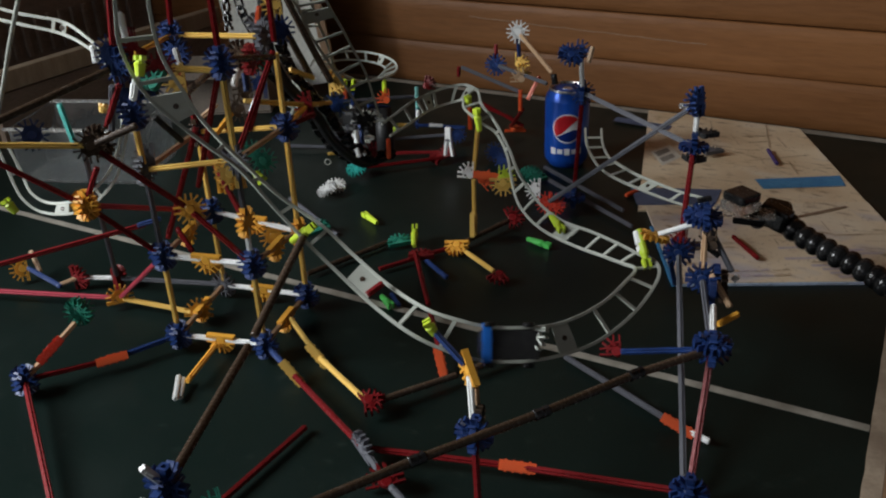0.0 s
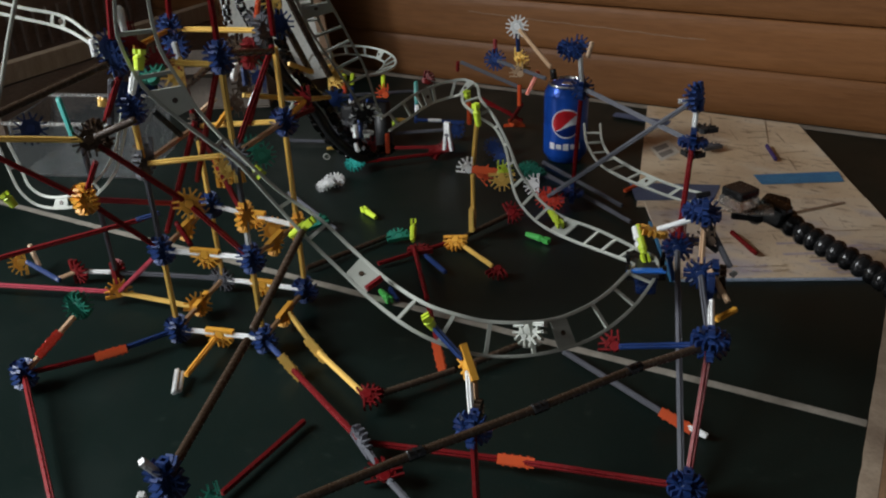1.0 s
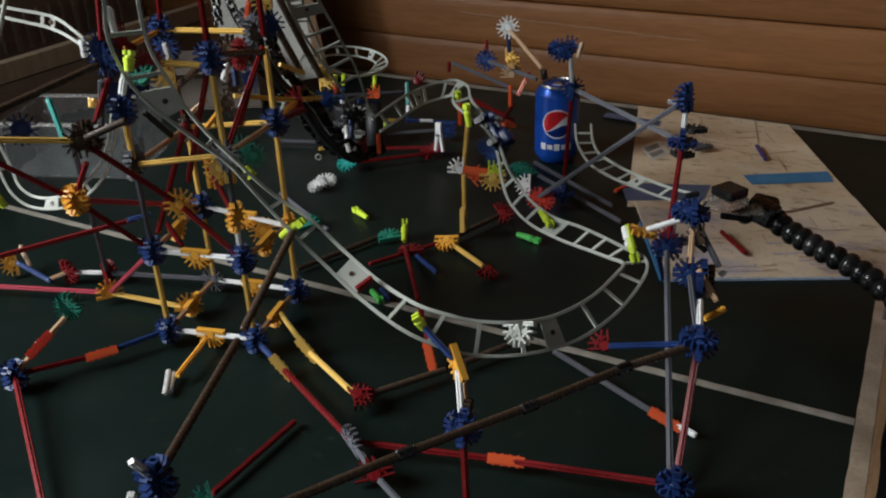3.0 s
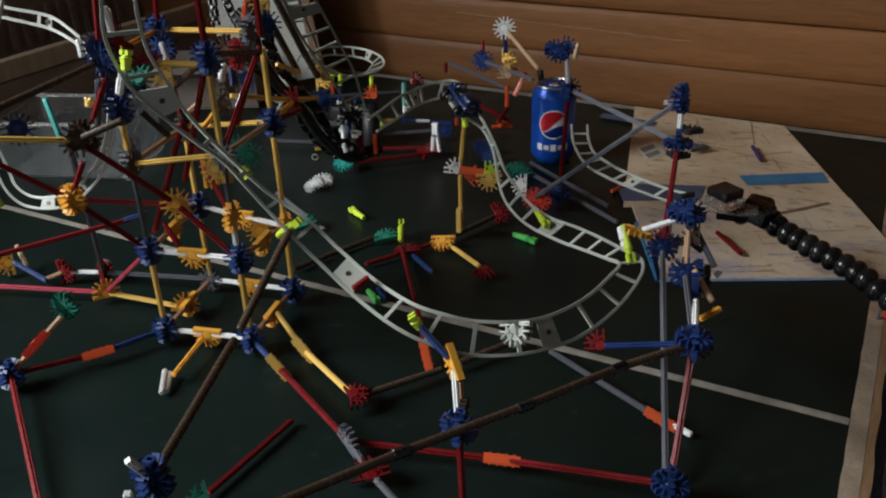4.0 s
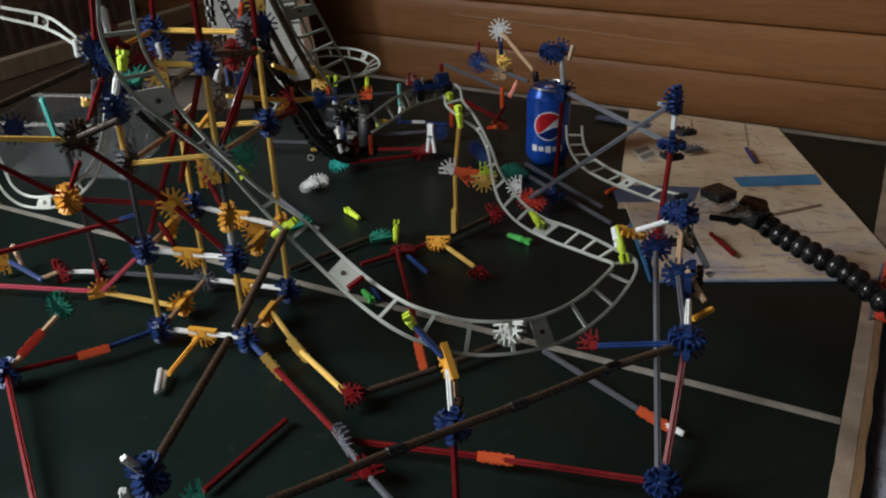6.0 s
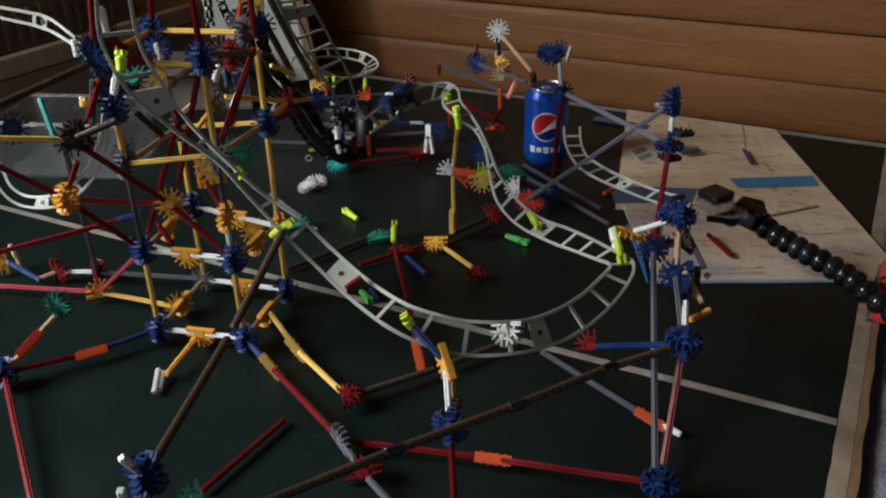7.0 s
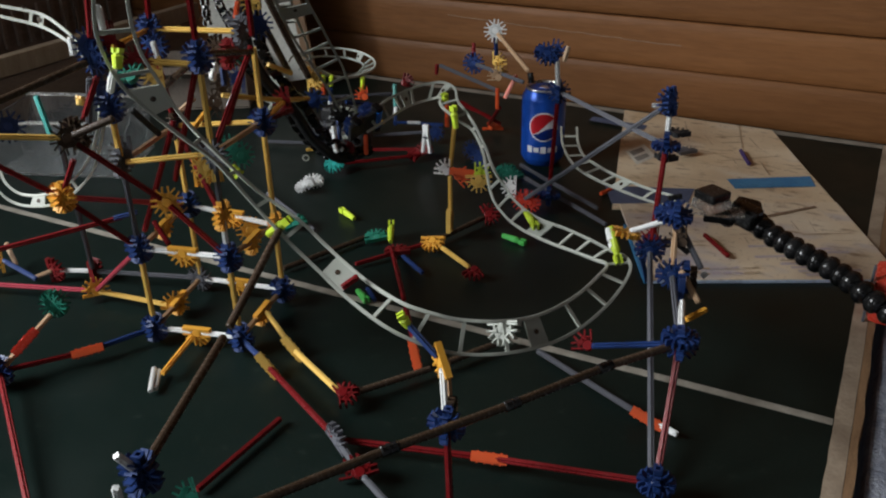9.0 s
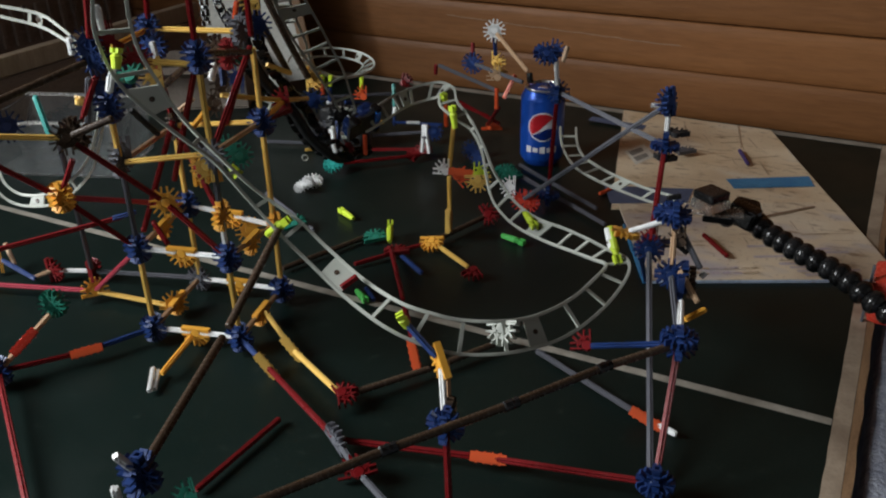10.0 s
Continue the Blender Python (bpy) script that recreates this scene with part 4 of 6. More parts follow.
rod(right_tower, "orange", (-0.145, -0.037, 0.095), (-0.130, -0.019, 0.101))
rod(right_tower, "white", (-0.183, 0.064, 0.145), (-0.228, 0.046, 0.127))
connector(right_tower, "orange", 8, (-0.228, 0.046, 0.127), (0.120, 0.281, 0.952), (0.872, 0.361, 0.330))
rod(right_tower, "gray", (-0.209, 0.080, 0.097), (-0.136, -0.156, 0.012))
connector(right_tower, "blue", 8, (-0.209, 0.080, 0.097), (-0.184, 0.983, 0.000))
connector(right_tower, "blue", 5, (-0.206, 0.102, 0.093), (0.000, 0.000, 1.000))
connector(right_tower, "red", 5, (-0.212, 0.102, 0.096), (0.192, -0.872, 0.451))
rod(right_tower, "red", (-0.209, 0.080, 0.097), (-0.227, 0.188, 0.169))
connector(right_tower, "blue", 8, (-0.227, 0.188, 0.169), (0.000, 0.000, 1.000))
connector(right_tower, "blue", 8, (-0.227, 0.188, 0.169), (-0.969, -0.248, 0.000))
connector(right_tower, "black", 3, (-0.227, 0.188, 0.153), (0.000, 0.000, 1.000))
rod(right_tower, "white", (-0.227, 0.188, 0.169), (-0.230, 0.203, 0.213))
connector(right_tower, "blue", 8, (-0.230, 0.203, 0.213), (0.986, -0.127, 0.106))
connector(right_tower, "blue", 5, (-0.229, 0.197, 0.217), (0.612, -0.764, 0.204))
rod(right_tower, "clear", (-0.250, 0.197, 0.209), (-0.221, 0.204, 0.210))
rod(right_tower, "blue", (-0.225, 0.097, 0.092), (-0.226, 0.161, 0.010))
connector(right_tower, "gray", 5, (-0.279, 0.581, 0.012), (0.000, 0.000, 1.000))
rod(right_tower, "gray", (-0.230, 0.203, 0.213), (-0.435, 0.291, 0.020))
connector(right_tower, "splice_red", 5, (-0.435, 0.291, 0.020), (0.336, -0.844, 0.419))
connector(right_tower, "white", 5, (-0.455, 0.301, 0.032), (0.350, -0.845, 0.405))
connector(right_tower, "splice_red", 5, (-0.425, 0.291, 0.020), (-0.184, 0.983, 0.000))
rod(right_tower, "gray", (-0.227, 0.188, 0.169), (-0.399, 0.315, 0.171))
connector(right_tower, "blue", 8, (-0.399, 0.315, 0.171), (-0.969, -0.248, 0.000))
connector(right_tower, "blue", 8, (-0.399, 0.315, 0.171), (-0.184, 0.983, 0.000))
rod(right_tower, "white", (-0.399, 0.315, 0.171), (-0.391, 0.281, 0.227))
connector(right_tower, "blue", 8, (-0.399, 0.268, 0.232), (0.384, -0.512, 0.768))
connector(right_tower, "blue", 3, (-0.394, 0.281, 0.232), (-0.184, 0.983, 0.000))
rod(right_tower, "tan", (-0.379, 0.273, 0.222), (-0.376, 0.280, 0.242))
rod(right_tower, "red", (-0.399, 0.315, 0.171), (-0.409, 0.323, 0.020))
connector(right_tower, "blue", 8, (-0.409, 0.323, 0.020), (0.000, 0.000, 1.000))
connector(right_tower, "blue", 8, (-0.409, 0.323, 0.020), (-0.969, -0.248, 0.000))
rod(right_tower, "gray", (-0.510, 0.418, 0.006), (-0.313, 0.292, 0.006))
rod(right_tower, "gray", (-0.503, 0.441, 0.006), (-0.338, 0.334, 0.006))
connector(right_tower, "green", 8, (-0.508, 0.404, 0.008), (0.000, -0.254, 0.967))
connector(right_tower, "green", 5, (-0.489, 0.384, 0.010), (0.206, -0.309, 0.928))
rod(hill_support, "yellow", (-0.490, 0.182, 0.004), (-0.490, 0.182, 0.094))
rod(hill_support, "yellow", (-0.490, 0.182, 0.094), (-0.481, 0.181, 0.170))
connector(hill_support, "yellow", 5, (-0.488, 0.173, 0.031), (-0.969, -0.248, 0.000))
connector(hill_support, "orange", 5, (-0.498, 0.146, 0.012), (0.000, -0.507, 0.862), (-0.968, -0.215, -0.127))
connector(hill_support, "splice_orange", 2, (-0.458, 0.151, 0.111), (0.404, -0.827, 0.390), (0.995, 0.100, 0.000))
connector(hill_support, "vermilion", 3, (-0.464, 0.151, 0.105), (0.416, -0.822, 0.390), (0.707, 0.000, -0.707))
connector(hill_support, "white", 3, (-0.488, 0.168, 0.101), (0.518, -0.830, 0.207))
connector(hill_support, "yellow", 5, (-0.431, 0.140, 0.111), (0.416, -0.822, 0.390), (-0.892, -0.452, -0.000))
connector(hill_support, "lime", 3, (-0.437, 0.150, 0.112), (0.416, -0.822, 0.390), (0.892, 0.452, 0.000))
rod(hill_support, "red", (-0.564, 0.057, 0.006), (-0.501, 0.151, 0.008))
rod(hill_support, "yellow", (-0.494, 0.148, 0.008), (-0.427, 0.111, 0.006))
connector(hill_support, "red", 3, (-0.420, 0.104, 0.010), (0.101, -0.253, 0.962), (-0.523, -0.836, -0.165))
rod(hill_support, "dark", (-0.501, 0.151, 0.008), (-0.467, 0.244, 0.010))
connector(hill_support, "red", 3, (-0.461, 0.239, 0.016), (0.000, -0.651, 0.759), (0.166, -0.749, -0.642))
connector(hill_support, "red", 3, (-0.467, 0.246, 0.012), (0.398, -0.597, 0.697), (0.596, 0.745, 0.298))
rod(hill_support, "dark", (-0.637, 0.010, 0.006), (-0.583, 0.140, 0.006))
connector(hill_support, "green", 5, (-0.572, 0.131, 0.008), (0.103, -0.161, 0.977))
rod(hill_support, "red", (-0.542, 0.116, 0.010), (-0.458, 0.001, 0.012))
rod(hill_support, "red", (-0.458, 0.001, 0.012), (-0.390, -0.093, 0.012))
connector(hill_support, "splice_orange", 2, (-0.397, -0.087, 0.014), (0.409, -0.713, 0.570), (0.586, -0.810, 0.000))
connector(hill_support, "red", 5, (-0.529, 0.109, 0.008), (0.000, 0.000, 1.000))
rod(hill_support, "blue", (-0.522, 0.104, 0.008), (-0.471, 0.074, 0.006))
rod(hill_support, "vermilion", (-0.495, 0.186, 0.151), (-0.495, 0.186, 0.181))
connector(back_frame, "teal", 8, (-0.749, 0.303, 0.015), (0.103, -0.465, 0.879))
rod(back_frame, "red", (-0.749, 0.303, 0.015), (-0.646, 0.401, 0.012))
connector(back_frame, "red", 5, (-0.648, 0.404, 0.016), (-0.108, -0.755, 0.647), (0.913, 0.183, 0.365))
connector(back_frame, "red", 5, (-0.658, 0.400, 0.012), (0.000, -0.316, 0.949), (0.105, 0.943, 0.314))
rod(back_frame, "red", (-0.782, 0.366, 0.010), (-0.664, 0.424, 0.010))
rod(back_frame, "gray", (-0.920, 0.354, 0.008), (-0.808, 0.390, 0.008))
rod(back_frame, "gray", (-0.756, 0.421, 0.020), (-0.675, 0.475, 0.020))
rod(back_frame, "gray", (-0.881, 0.597, 0.020), (-0.820, 0.628, 0.020))
rod(back_frame, "gray", (-1.048, 0.495, 0.020), (-0.936, 0.531, 0.020))
rod(back_frame, "blue", (-0.759, 0.491, 0.020), (-0.664, 0.515, 0.020))
rod(back_frame, "white", (-0.723, 0.485, 0.026), (-0.700, 0.493, 0.026))
rod(back_frame, "blue", (-0.758, 0.510, 0.050), (-0.755, 0.501, 0.005))
rod(back_frame, "teal", (-0.636, 0.303, 0.156), (-0.626, 0.286, 0.128))
rod(back_frame, "white", (-0.626, 0.287, 0.129), (-0.625, 0.283, 0.117))
connector(back_frame, "red", 3, (-0.672, 0.393, 0.126), (0.000, -0.848, 0.530), (1.000, 0.000, -0.000))
rod(back_frame, "red", (-0.672, 0.393, 0.128), (-0.643, 0.353, 0.137))
connector(back_frame, "vermilion", 3, (-0.670, 0.277, 0.140), (0.512, -0.802, 0.308))
rod(back_frame, "vermilion", (-0.613, 0.183, 0.096), (-0.614, 0.186, 0.124))
rod(back_frame, "lime", (-0.628, 0.234, 0.124), (-0.723, 0.362, 0.050))
rod(back_frame, "yellow", (-0.628, 0.234, 0.124), (-0.616, 0.241, 0.122))
rod(back_frame, "gray", (-0.632, 0.424, 0.152), (-0.522, 0.410, 0.127))
rod(back_frame, "red", (-0.632, 0.424, 0.152), (-0.635, 0.428, 0.134))
connector(back_frame, "blue", 8, (-0.562, 0.405, 0.166), (0.409, -0.870, 0.276))
connector(back_frame, "blue", 8, (-0.562, 0.405, 0.166), (-0.184, 0.983, 0.000))
rod(back_frame, "red", (-0.565, 0.412, 0.195), (-0.562, 0.405, 0.166))
rod(back_frame, "gray", (-0.562, 0.405, 0.166), (-0.467, 0.375, 0.156))
connector(back_frame, "yellow", 3, (-0.525, 0.401, 0.173), (-0.184, 0.983, 0.000))
connector(back_frame, "yellow", 3, (-0.521, 0.398, 0.158), (-0.184, 0.983, 0.000))
connector(back_frame, "white", 8, (-0.519, 0.384, 0.222), (0.392, -0.888, 0.242))
rod(back_frame, "blue", (-0.519, 0.384, 0.222), (-0.521, 0.394, 0.180))
rod(back_frame, "tan", (-0.519, 0.384, 0.222), (-0.456, 0.362, 0.174))
collar(back_frame, (-0.452, 0.352, 0.172), (0.276, -0.276, -0.921))
rod(back_frame, "vermilion", (-0.522, 0.401, 0.102), (-0.526, 0.410, 0.133))
rod(back_frame, "vermilion", (-0.515, 0.410, 0.117), (-0.503, 0.426, 0.151))
rod(back_frame, "red", (-0.687, 0.600, 0.030), (-0.611, 0.581, 0.020))
connector(back_frame, "vermilion", 3, (-0.601, 0.558, 0.012), (0.000, 0.000, 1.000))
rod(back_frame, "red", (-0.611, 0.568, 0.010), (-0.519, 0.404, 0.106))
rod(back_frame, "vermilion", (-0.617, 0.553, 0.008), (-0.583, 0.569, 0.008))
connector(back_frame, "blue", 8, (-0.583, 0.442, 0.016), (0.398, -0.841, 0.366))
connector(back_frame, "blue", 5, (-0.558, 0.420, 0.014), (0.388, -0.842, 0.375))
connector(back_frame, "blue", 8, (-0.666, 0.478, 0.020), (0.438, -0.829, 0.347))
rod(back_frame, "vermilion", (-0.662, 0.169, 0.175), (-0.665, 0.173, 0.189))
rod(back_frame, "lime", (-0.665, 0.173, 0.189), (-0.665, 0.176, 0.200))
rod(back_frame, "lime", (-0.656, 0.177, 0.184), (-0.657, 0.182, 0.200))
rod(back_frame, "blue", (-0.654, 0.170, 0.164), (-0.656, 0.177, 0.184))
rod(back_frame, "white", (-0.658, 0.168, 0.166), (-0.651, 0.173, 0.166))
rod(back_frame, "lime", (-0.673, 0.276, 0.145), (-0.680, 0.291, 0.164))
connector(back_frame, "green", 5, (-0.689, 0.117, 0.010), (0.101, -0.404, 0.909))
rod(back_frame, "gray", (-0.798, 0.195, 0.004), (-0.658, 0.119, 0.004))
rod(tower, "dark", (-0.661, -0.110, 0.263), (-0.574, -0.142, 0.315))
connector(tower, "dark", 5, (-0.679, 0.006, 0.234), (0.636, -0.717, 0.285))
connector(tower, "dark", 5, (-0.683, -0.006, 0.216), (0.640, -0.706, 0.302))
rod(tower, "tan", (-0.705, -0.059, 0.210), (-0.688, -0.033, 0.230))
rod(tower, "blue", (-0.681, 0.011, 0.252), (-0.677, 0.007, 0.234))
connector(tower, "blue", 5, (-0.692, 0.047, 0.227), (0.624, -0.729, 0.280))
rod(tower, "dark", (-0.576, -0.132, 0.315), (-0.593, -0.042, 0.292))
rod(tower, "red", (-0.669, -0.086, 0.229), (-0.688, -0.141, 0.111))
rod(tower, "red", (-0.684, -0.129, 0.129), (-0.650, -0.141, 0.105))
rod(tower, "white", (-0.661, -0.014, 0.216), (-0.657, -0.004, 0.233))
connector(tower, "orange", 5, (-0.637, -0.098, 0.176), (-0.184, 0.983, 0.000))

rod(tower, "red", (-0.649, -0.178, 0.336), (-0.652, -0.151, 0.318))
connector(tower, "red", 3, (-0.647, -0.173, 0.331), (0.62, -0.72, 0.30))
connector(tower, "red", 5, (-0.618, -0.170, 0.312), (0.70, -0.67, 0.25), (0.6, 0.7, 0.2))
rod(tower, "charcoal", (-0.638, -0.173, 0.270), (-0.632, -0.143, 0.230))
rod(tower, "red", (-0.667, -0.166, 0.307), (-0.696, -0.180, 0.245))
rod(tower, "white", (-0.625, -0.196, 0.307), (-0.624, -0.203, 0.293))
rod(tower, "white", (-0.633, -0.190, 0.366), (-0.630, -0.191, 0.339))
rod(tower, "red", (-0.640, -0.184, 0.382), (-0.647, -0.191, 0.334))
rod(tower, "red", (-0.616, -0.030, 0.276), (-0.633, -0.054, 0.208))
rod(tower, "yellow", (-0.661, 0.056, 0.247), (-0.651, 0.098, 0.223))
connector(tower, "blue", 8, (-0.694, -0.072, 0.296), (-0.184, 0.983, 0.000))
rod(tower, "white", (-0.616, -0.084, 0.272), (-0.616, -0.074, 0.288))
connector(tower, "dark", 8, (-0.642, -0.037, 0.288), (-0.184, 0.983, 0.000))
rod(tower, "orange", (-0.665, -0.071, 0.208), (-0.659, -0.044, 0.227))
connector(tower, "orange", 5, (-0.583, -0.132, 0.205), (0.62, -0.72, 0.30))
connector(tower, "gray", 5, (-0.669, -0.158, 0.215), (0.62, -0.72, 0.30))
rod(tower, "blue", (-0.670, -0.005, 0.258), (-0.663, -0.013, 0.239))
rod(back_frame, "white", (-0.650, 0.162, 0.135), (-0.644, 0.156, 0.120))
rod(back_frame, "white", (-0.644, 0.156, 0.121), (-0.638, 0.151, 0.107))
rod(back_frame, "red", (-0.675, 0.209, 0.088), (-0.647, 0.221, 0.083))
rod(back_frame, "gray", (-0.871, 0.415, 0.069), (-0.769, 0.526, 0.058))
rod(back_frame, "track", (-0.702, 0.259, 0.087), (-0.690, 0.265, 0.087))
rod(back_frame, "track", (-0.701, 0.256, 0.082), (-0.689, 0.262, 0.082))
connector(right_tower, "black", 3, (-0.217, 0.187, 0.184), (0, 0, 1))
connector(front_frame, "red", 3, (-0.362, -0.255, 0.009), (0.3, -0.5, 0.8), (-0.5, 0.6, 0.2))
rod(back_frame, "red", (-0.649, 0.527, 0.062), (-0.562, 0.517, 0.034))
connector(back_frame, "tan", 3, (-0.514, 0.385, 0.156), (0.4, -0.85, 0.35))
rod(right_tower, "charcoal", (-0.194, 0.065, 0.163), (-0.181, 0.073, 0.165))
rod(right_tower, "charcoal", (-0.177, 0.051, 0.124), (-0.164, 0.052, 0.115))
rod(back_frame, "gray", (-0.663, 0.138, 0.130), (-0.643, 0.145, 0.123))
rod(back_frame, "blue", (-0.669, 0.154, 0.139), (-0.652, 0.154, 0.125))
rod(back_frame, "blue", (-0.651, 0.180, 0.146), (-0.642, 0.168, 0.117))
rod(back_frame, "clear", (-0.651, 0.158, 0.151), (-0.640, 0.161, 0.148))
rod(back_frame, "clear", (-0.635, 0.156, 0.113), (-0.630, 0.157, 0.109))
rod(back_frame, "blue", (-0.657, 0.208, 0.155), (-0.639, 0.237, 0.145))
rod(back_frame, "charcoal", (-0.657, 0.172, 0.160), (-0.648, 0.164, 0.137))
connector(back_frame, "gray", 5, (-0.664, 0.162, 0.127), (0.55, -0.75, 0.35))
rod(back_frame, "track", (-0.646, 0.178, 0.159), (-0.621, 0.187, 0.152))
rod(back_frame, "track", (-0.646, 0.177, 0.158), (-0.630, 0.177, 0.144))
rod(tower, "track", (-0.715, 0.131, 0.205), (-0.701, 0.131, 0.192))
rod(tower, "track", (-0.701, 0.131, 0.192), (-0.697, 0.140, 0.204))
rod(tower, "track", (-0.715, 0.115, 0.179), (-0.704, 0.119, 0.176))
rod(tower, "track", (-0.704, 0.119, 0.176), (-0.707, 0.111, 0.165))


# ---------------------------------------------------------------- coaster track
class Line:
    """Pairs of rail points along a run of track."""

    def __init__(self):
        self.a, self.b = [], []

    def add(self, a, b):
        self.a.append(a)
        self.b.append(b)


PER = 8


def track_run(name, label, line, ties, plates, rail_r=0.00145, switch=0):
    tr = thing(name, label, "toy track")
    A, B = spline(line.a, PER), spline(line.b, PER)
    n = len(A)
    nor = []
    for i in range(n):
        t = (A[min(i + 1, n - 1)] + B[min(i + 1, n - 1)] - A[max(i - 1, 0)] - B[max(i - 1, 0)]).normalized()
        nor.append(t.cross(B[i] - A[i]).normalized())
    sec = [(-rail_r, -rail_r * 0.8), (-rail_r * 0.8, -rail_r), (rail_r * 0.8, -rail_r), (rail_r, -rail_r * 0.8), (rail_r, rail_r * 0.8), (rail_r * 0.8, rail_r),
           (-rail_r * 0.8, rail_r), (-rail_r, rail_r * 0.8)]
    for rail in (A, B):
        bm = bmesh.new()
        sweep(bm, rail, sec, nor)
        bmesh.ops.recalc_face_normals(bm, faces=bm.faces)
        part("rail", bm, PLASTIC["track"], tr, "pale plastic rail")
    run, spots = 0.0, []
    for i in range(1, n):
        run += ((A[i] + B[i]) / 2 - (A[i - 1] + B[i - 1]) / 2).length
        if run > ties * (1 if i > switch * PER else 1.45):
            run = 0.0
            if not any(p0 * PER - 2 < i < p1 * PER + 2 for p0, p1 in plates):
                spots.append(i)
    for k in spots:
        w = 0.0016
        t = (A[min(k + 1, n - 1)] - A[max(k - 1, 0)]).normalized()
        bm = bmesh.new()
        sweep(bm, [A[k], A[k] * 0.5 + B[k] * 0.5, B[k]], [(-w, -0.0009), (w, -0.0009), (w, 0.0009), (-w, 0.0009)], [nor[k]] * 3)
        bmesh.ops.recalc_face_normals(bm, faces=bm.faces)
        part("tie", bm, PLASTIC["track"], tr)
    for s0, s1 in plates:
        k0, k1 = int(s0 * PER), int(s1 * PER)
        bm = bmesh.new()
        lo = [bm.verts.new(A[k] - nor[k] * 0.0009) for k in range(k0, k1 + 1)] + [bm.verts.new(B[k] - nor[k] * 0.0009) for k in range(k1, k0 - 1, -1)]
        hi = [bm.verts.new(v.co + nor[k0] * 0.0018) for v in lo]
        m = len(lo) // 2
        for q in (lo, hi):
            for i in range(m - 1):
                bm.faces.new((q[i], q[i + 1], q[2 * m - 2 - i], q[2 * m - 1 - i]))
        for i in range(2 * m):
            j = (i + 1) % (2 * m)
            bm.faces.new((lo[i], lo[j], hi[j], hi[i]))
        bmesh.ops.recalc_face_normals(bm, faces=bm.faces)
        pl = part("plate", bm, PLASTIC["track"], tr, "pale track joint plate")
        km = (k0 + k1) // 2
        c = A[km] * 0.5 + B[km] * 0.5
        # Dark discs on both faces paint the shade of an uncut peg hole.
        bm = bmesh.new()
        for sgn in (-1, 1):
            bmesh.ops.create_cone(bm, cap_ends=True, segments=10, radius1=0.0024, radius2=0.0022, depth=0.0006, matrix=Matrix.Translation(c + nor[km] * 0.0013 * sgn) @ nor[km].to_track_quat("Z", "Y").to_matrix().to_4x4())
        part("peg_hole", bm, PLASTIC["dark"], pl, "dark disc standing in for the shade in a peg hole")
    return A, B, nor


main_line, drop_line, ring_line, left_line, far_line = Line(), Line(), Line(), Line(), Line()
main_line.add((-0.547, -0.264, 0.426), (-0.530, -0.247, 0.425))
main_line.add((-0.560, -0.254, 0.404), (-0.544, -0.237, 0.402))
main_line.add((-0.567, -0.251, 0.385), (-0.550, -0.234, 0.385))
main_line.add((-0.572, -0.250, 0.361), (-0.554, -0.230, 0.361))
main_line.add((-0.569, -0.247, 0.337), (-0.552, -0.227, 0.340))
main_line.add((-0.562, -0.241, 0.315), (-0.544, -0.221, 0.316))
main_line.add((-0.549, -0.229, 0.292), (-0.540, -0.215, 0.297))
main_line.add((-0.532, -0.216, 0.269), (-0.531, -0.205, 0.273))
main_line.add((-0.515, -0.203, 0.247), (-0.514, -0.195, 0.247))
main_line.add((-0.496, -0.191, 0.213), (-0.491, -0.182, 0.216))
main_line.add((-0.468, -0.187, 0.182), (-0.459, -0.172, 0.191))
main_line.add((-0.437, -0.187, 0.158), (-0.431, -0.170, 0.168))
main_line.add((-0.401, -0.195, 0.141), (-0.392, -0.177, 0.150))
main_line.add((-0.358, -0.207, 0.131), (-0.351, -0.187, 0.143))
main_line.add((-0.328, -0.202, 0.119), (-0.324, -0.181, 0.136))
main_line.add((-0.302, -0.186, 0.106), (-0.304, -0.170, 0.129))
main_line.add((-0.271, -0.168, 0.103), (-0.279, -0.154, 0.125))
main_line.add((-0.247, -0.141, 0.100), (-0.260, -0.131, 0.120))
main_line.add((-0.229, -0.110, 0.099), (-0.245, -0.102, 0.118))
main_line.add((-0.215, -0.072, 0.103), (-0.235, -0.069, 0.117))
main_line.add((-0.209, -0.032, 0.106), (-0.231, -0.032, 0.115))
main_line.add((-0.209, 0.005, 0.109), (-0.231, 0.000, 0.110))
main_line.add((-0.219, 0.027, 0.110), (-0.238, 0.019, 0.104))
main_line.add((-0.240, 0.043, 0.106), (-0.253, 0.034, 0.097))
main_line.add((-0.269, 0.058, 0.106), (-0.281, 0.047, 0.094))
main_line.add((-0.300, 0.076, 0.103), (-0.313, 0.064, 0.089))
main_line.add((-0.337, 0.091, 0.101), (-0.350, 0.080, 0.089))
main_line.add((-0.366, 0.102, 0.109), (-0.376, 0.091, 0.096))
main_line.add((-0.388, 0.116, 0.120), (-0.398, 0.106, 0.108))
main_line.add((-0.403, 0.118, 0.139), (-0.416, 0.130, 0.126))
main_line.add((-0.420, 0.135, 0.154), (-0.432, 0.152, 0.144))
main_line.add((-0.440, 0.151, 0.171), (-0.451, 0.165, 0.161))
main_line.add((-0.458, 0.168, 0.179), (-0.469, 0.161, 0.173))
main_line.add((-0.475, 0.176, 0.190), (-0.492, 0.166, 0.185))
main_line.add((-0.489, 0.196, 0.198), (-0.503, 0.185, 0.188))
main_line.add((-0.510, 0.204, 0.201), (-0.516, 0.194, 0.183))
main_line.add((-0.529, 0.193, 0.199), (-0.528, 0.186, 0.180))
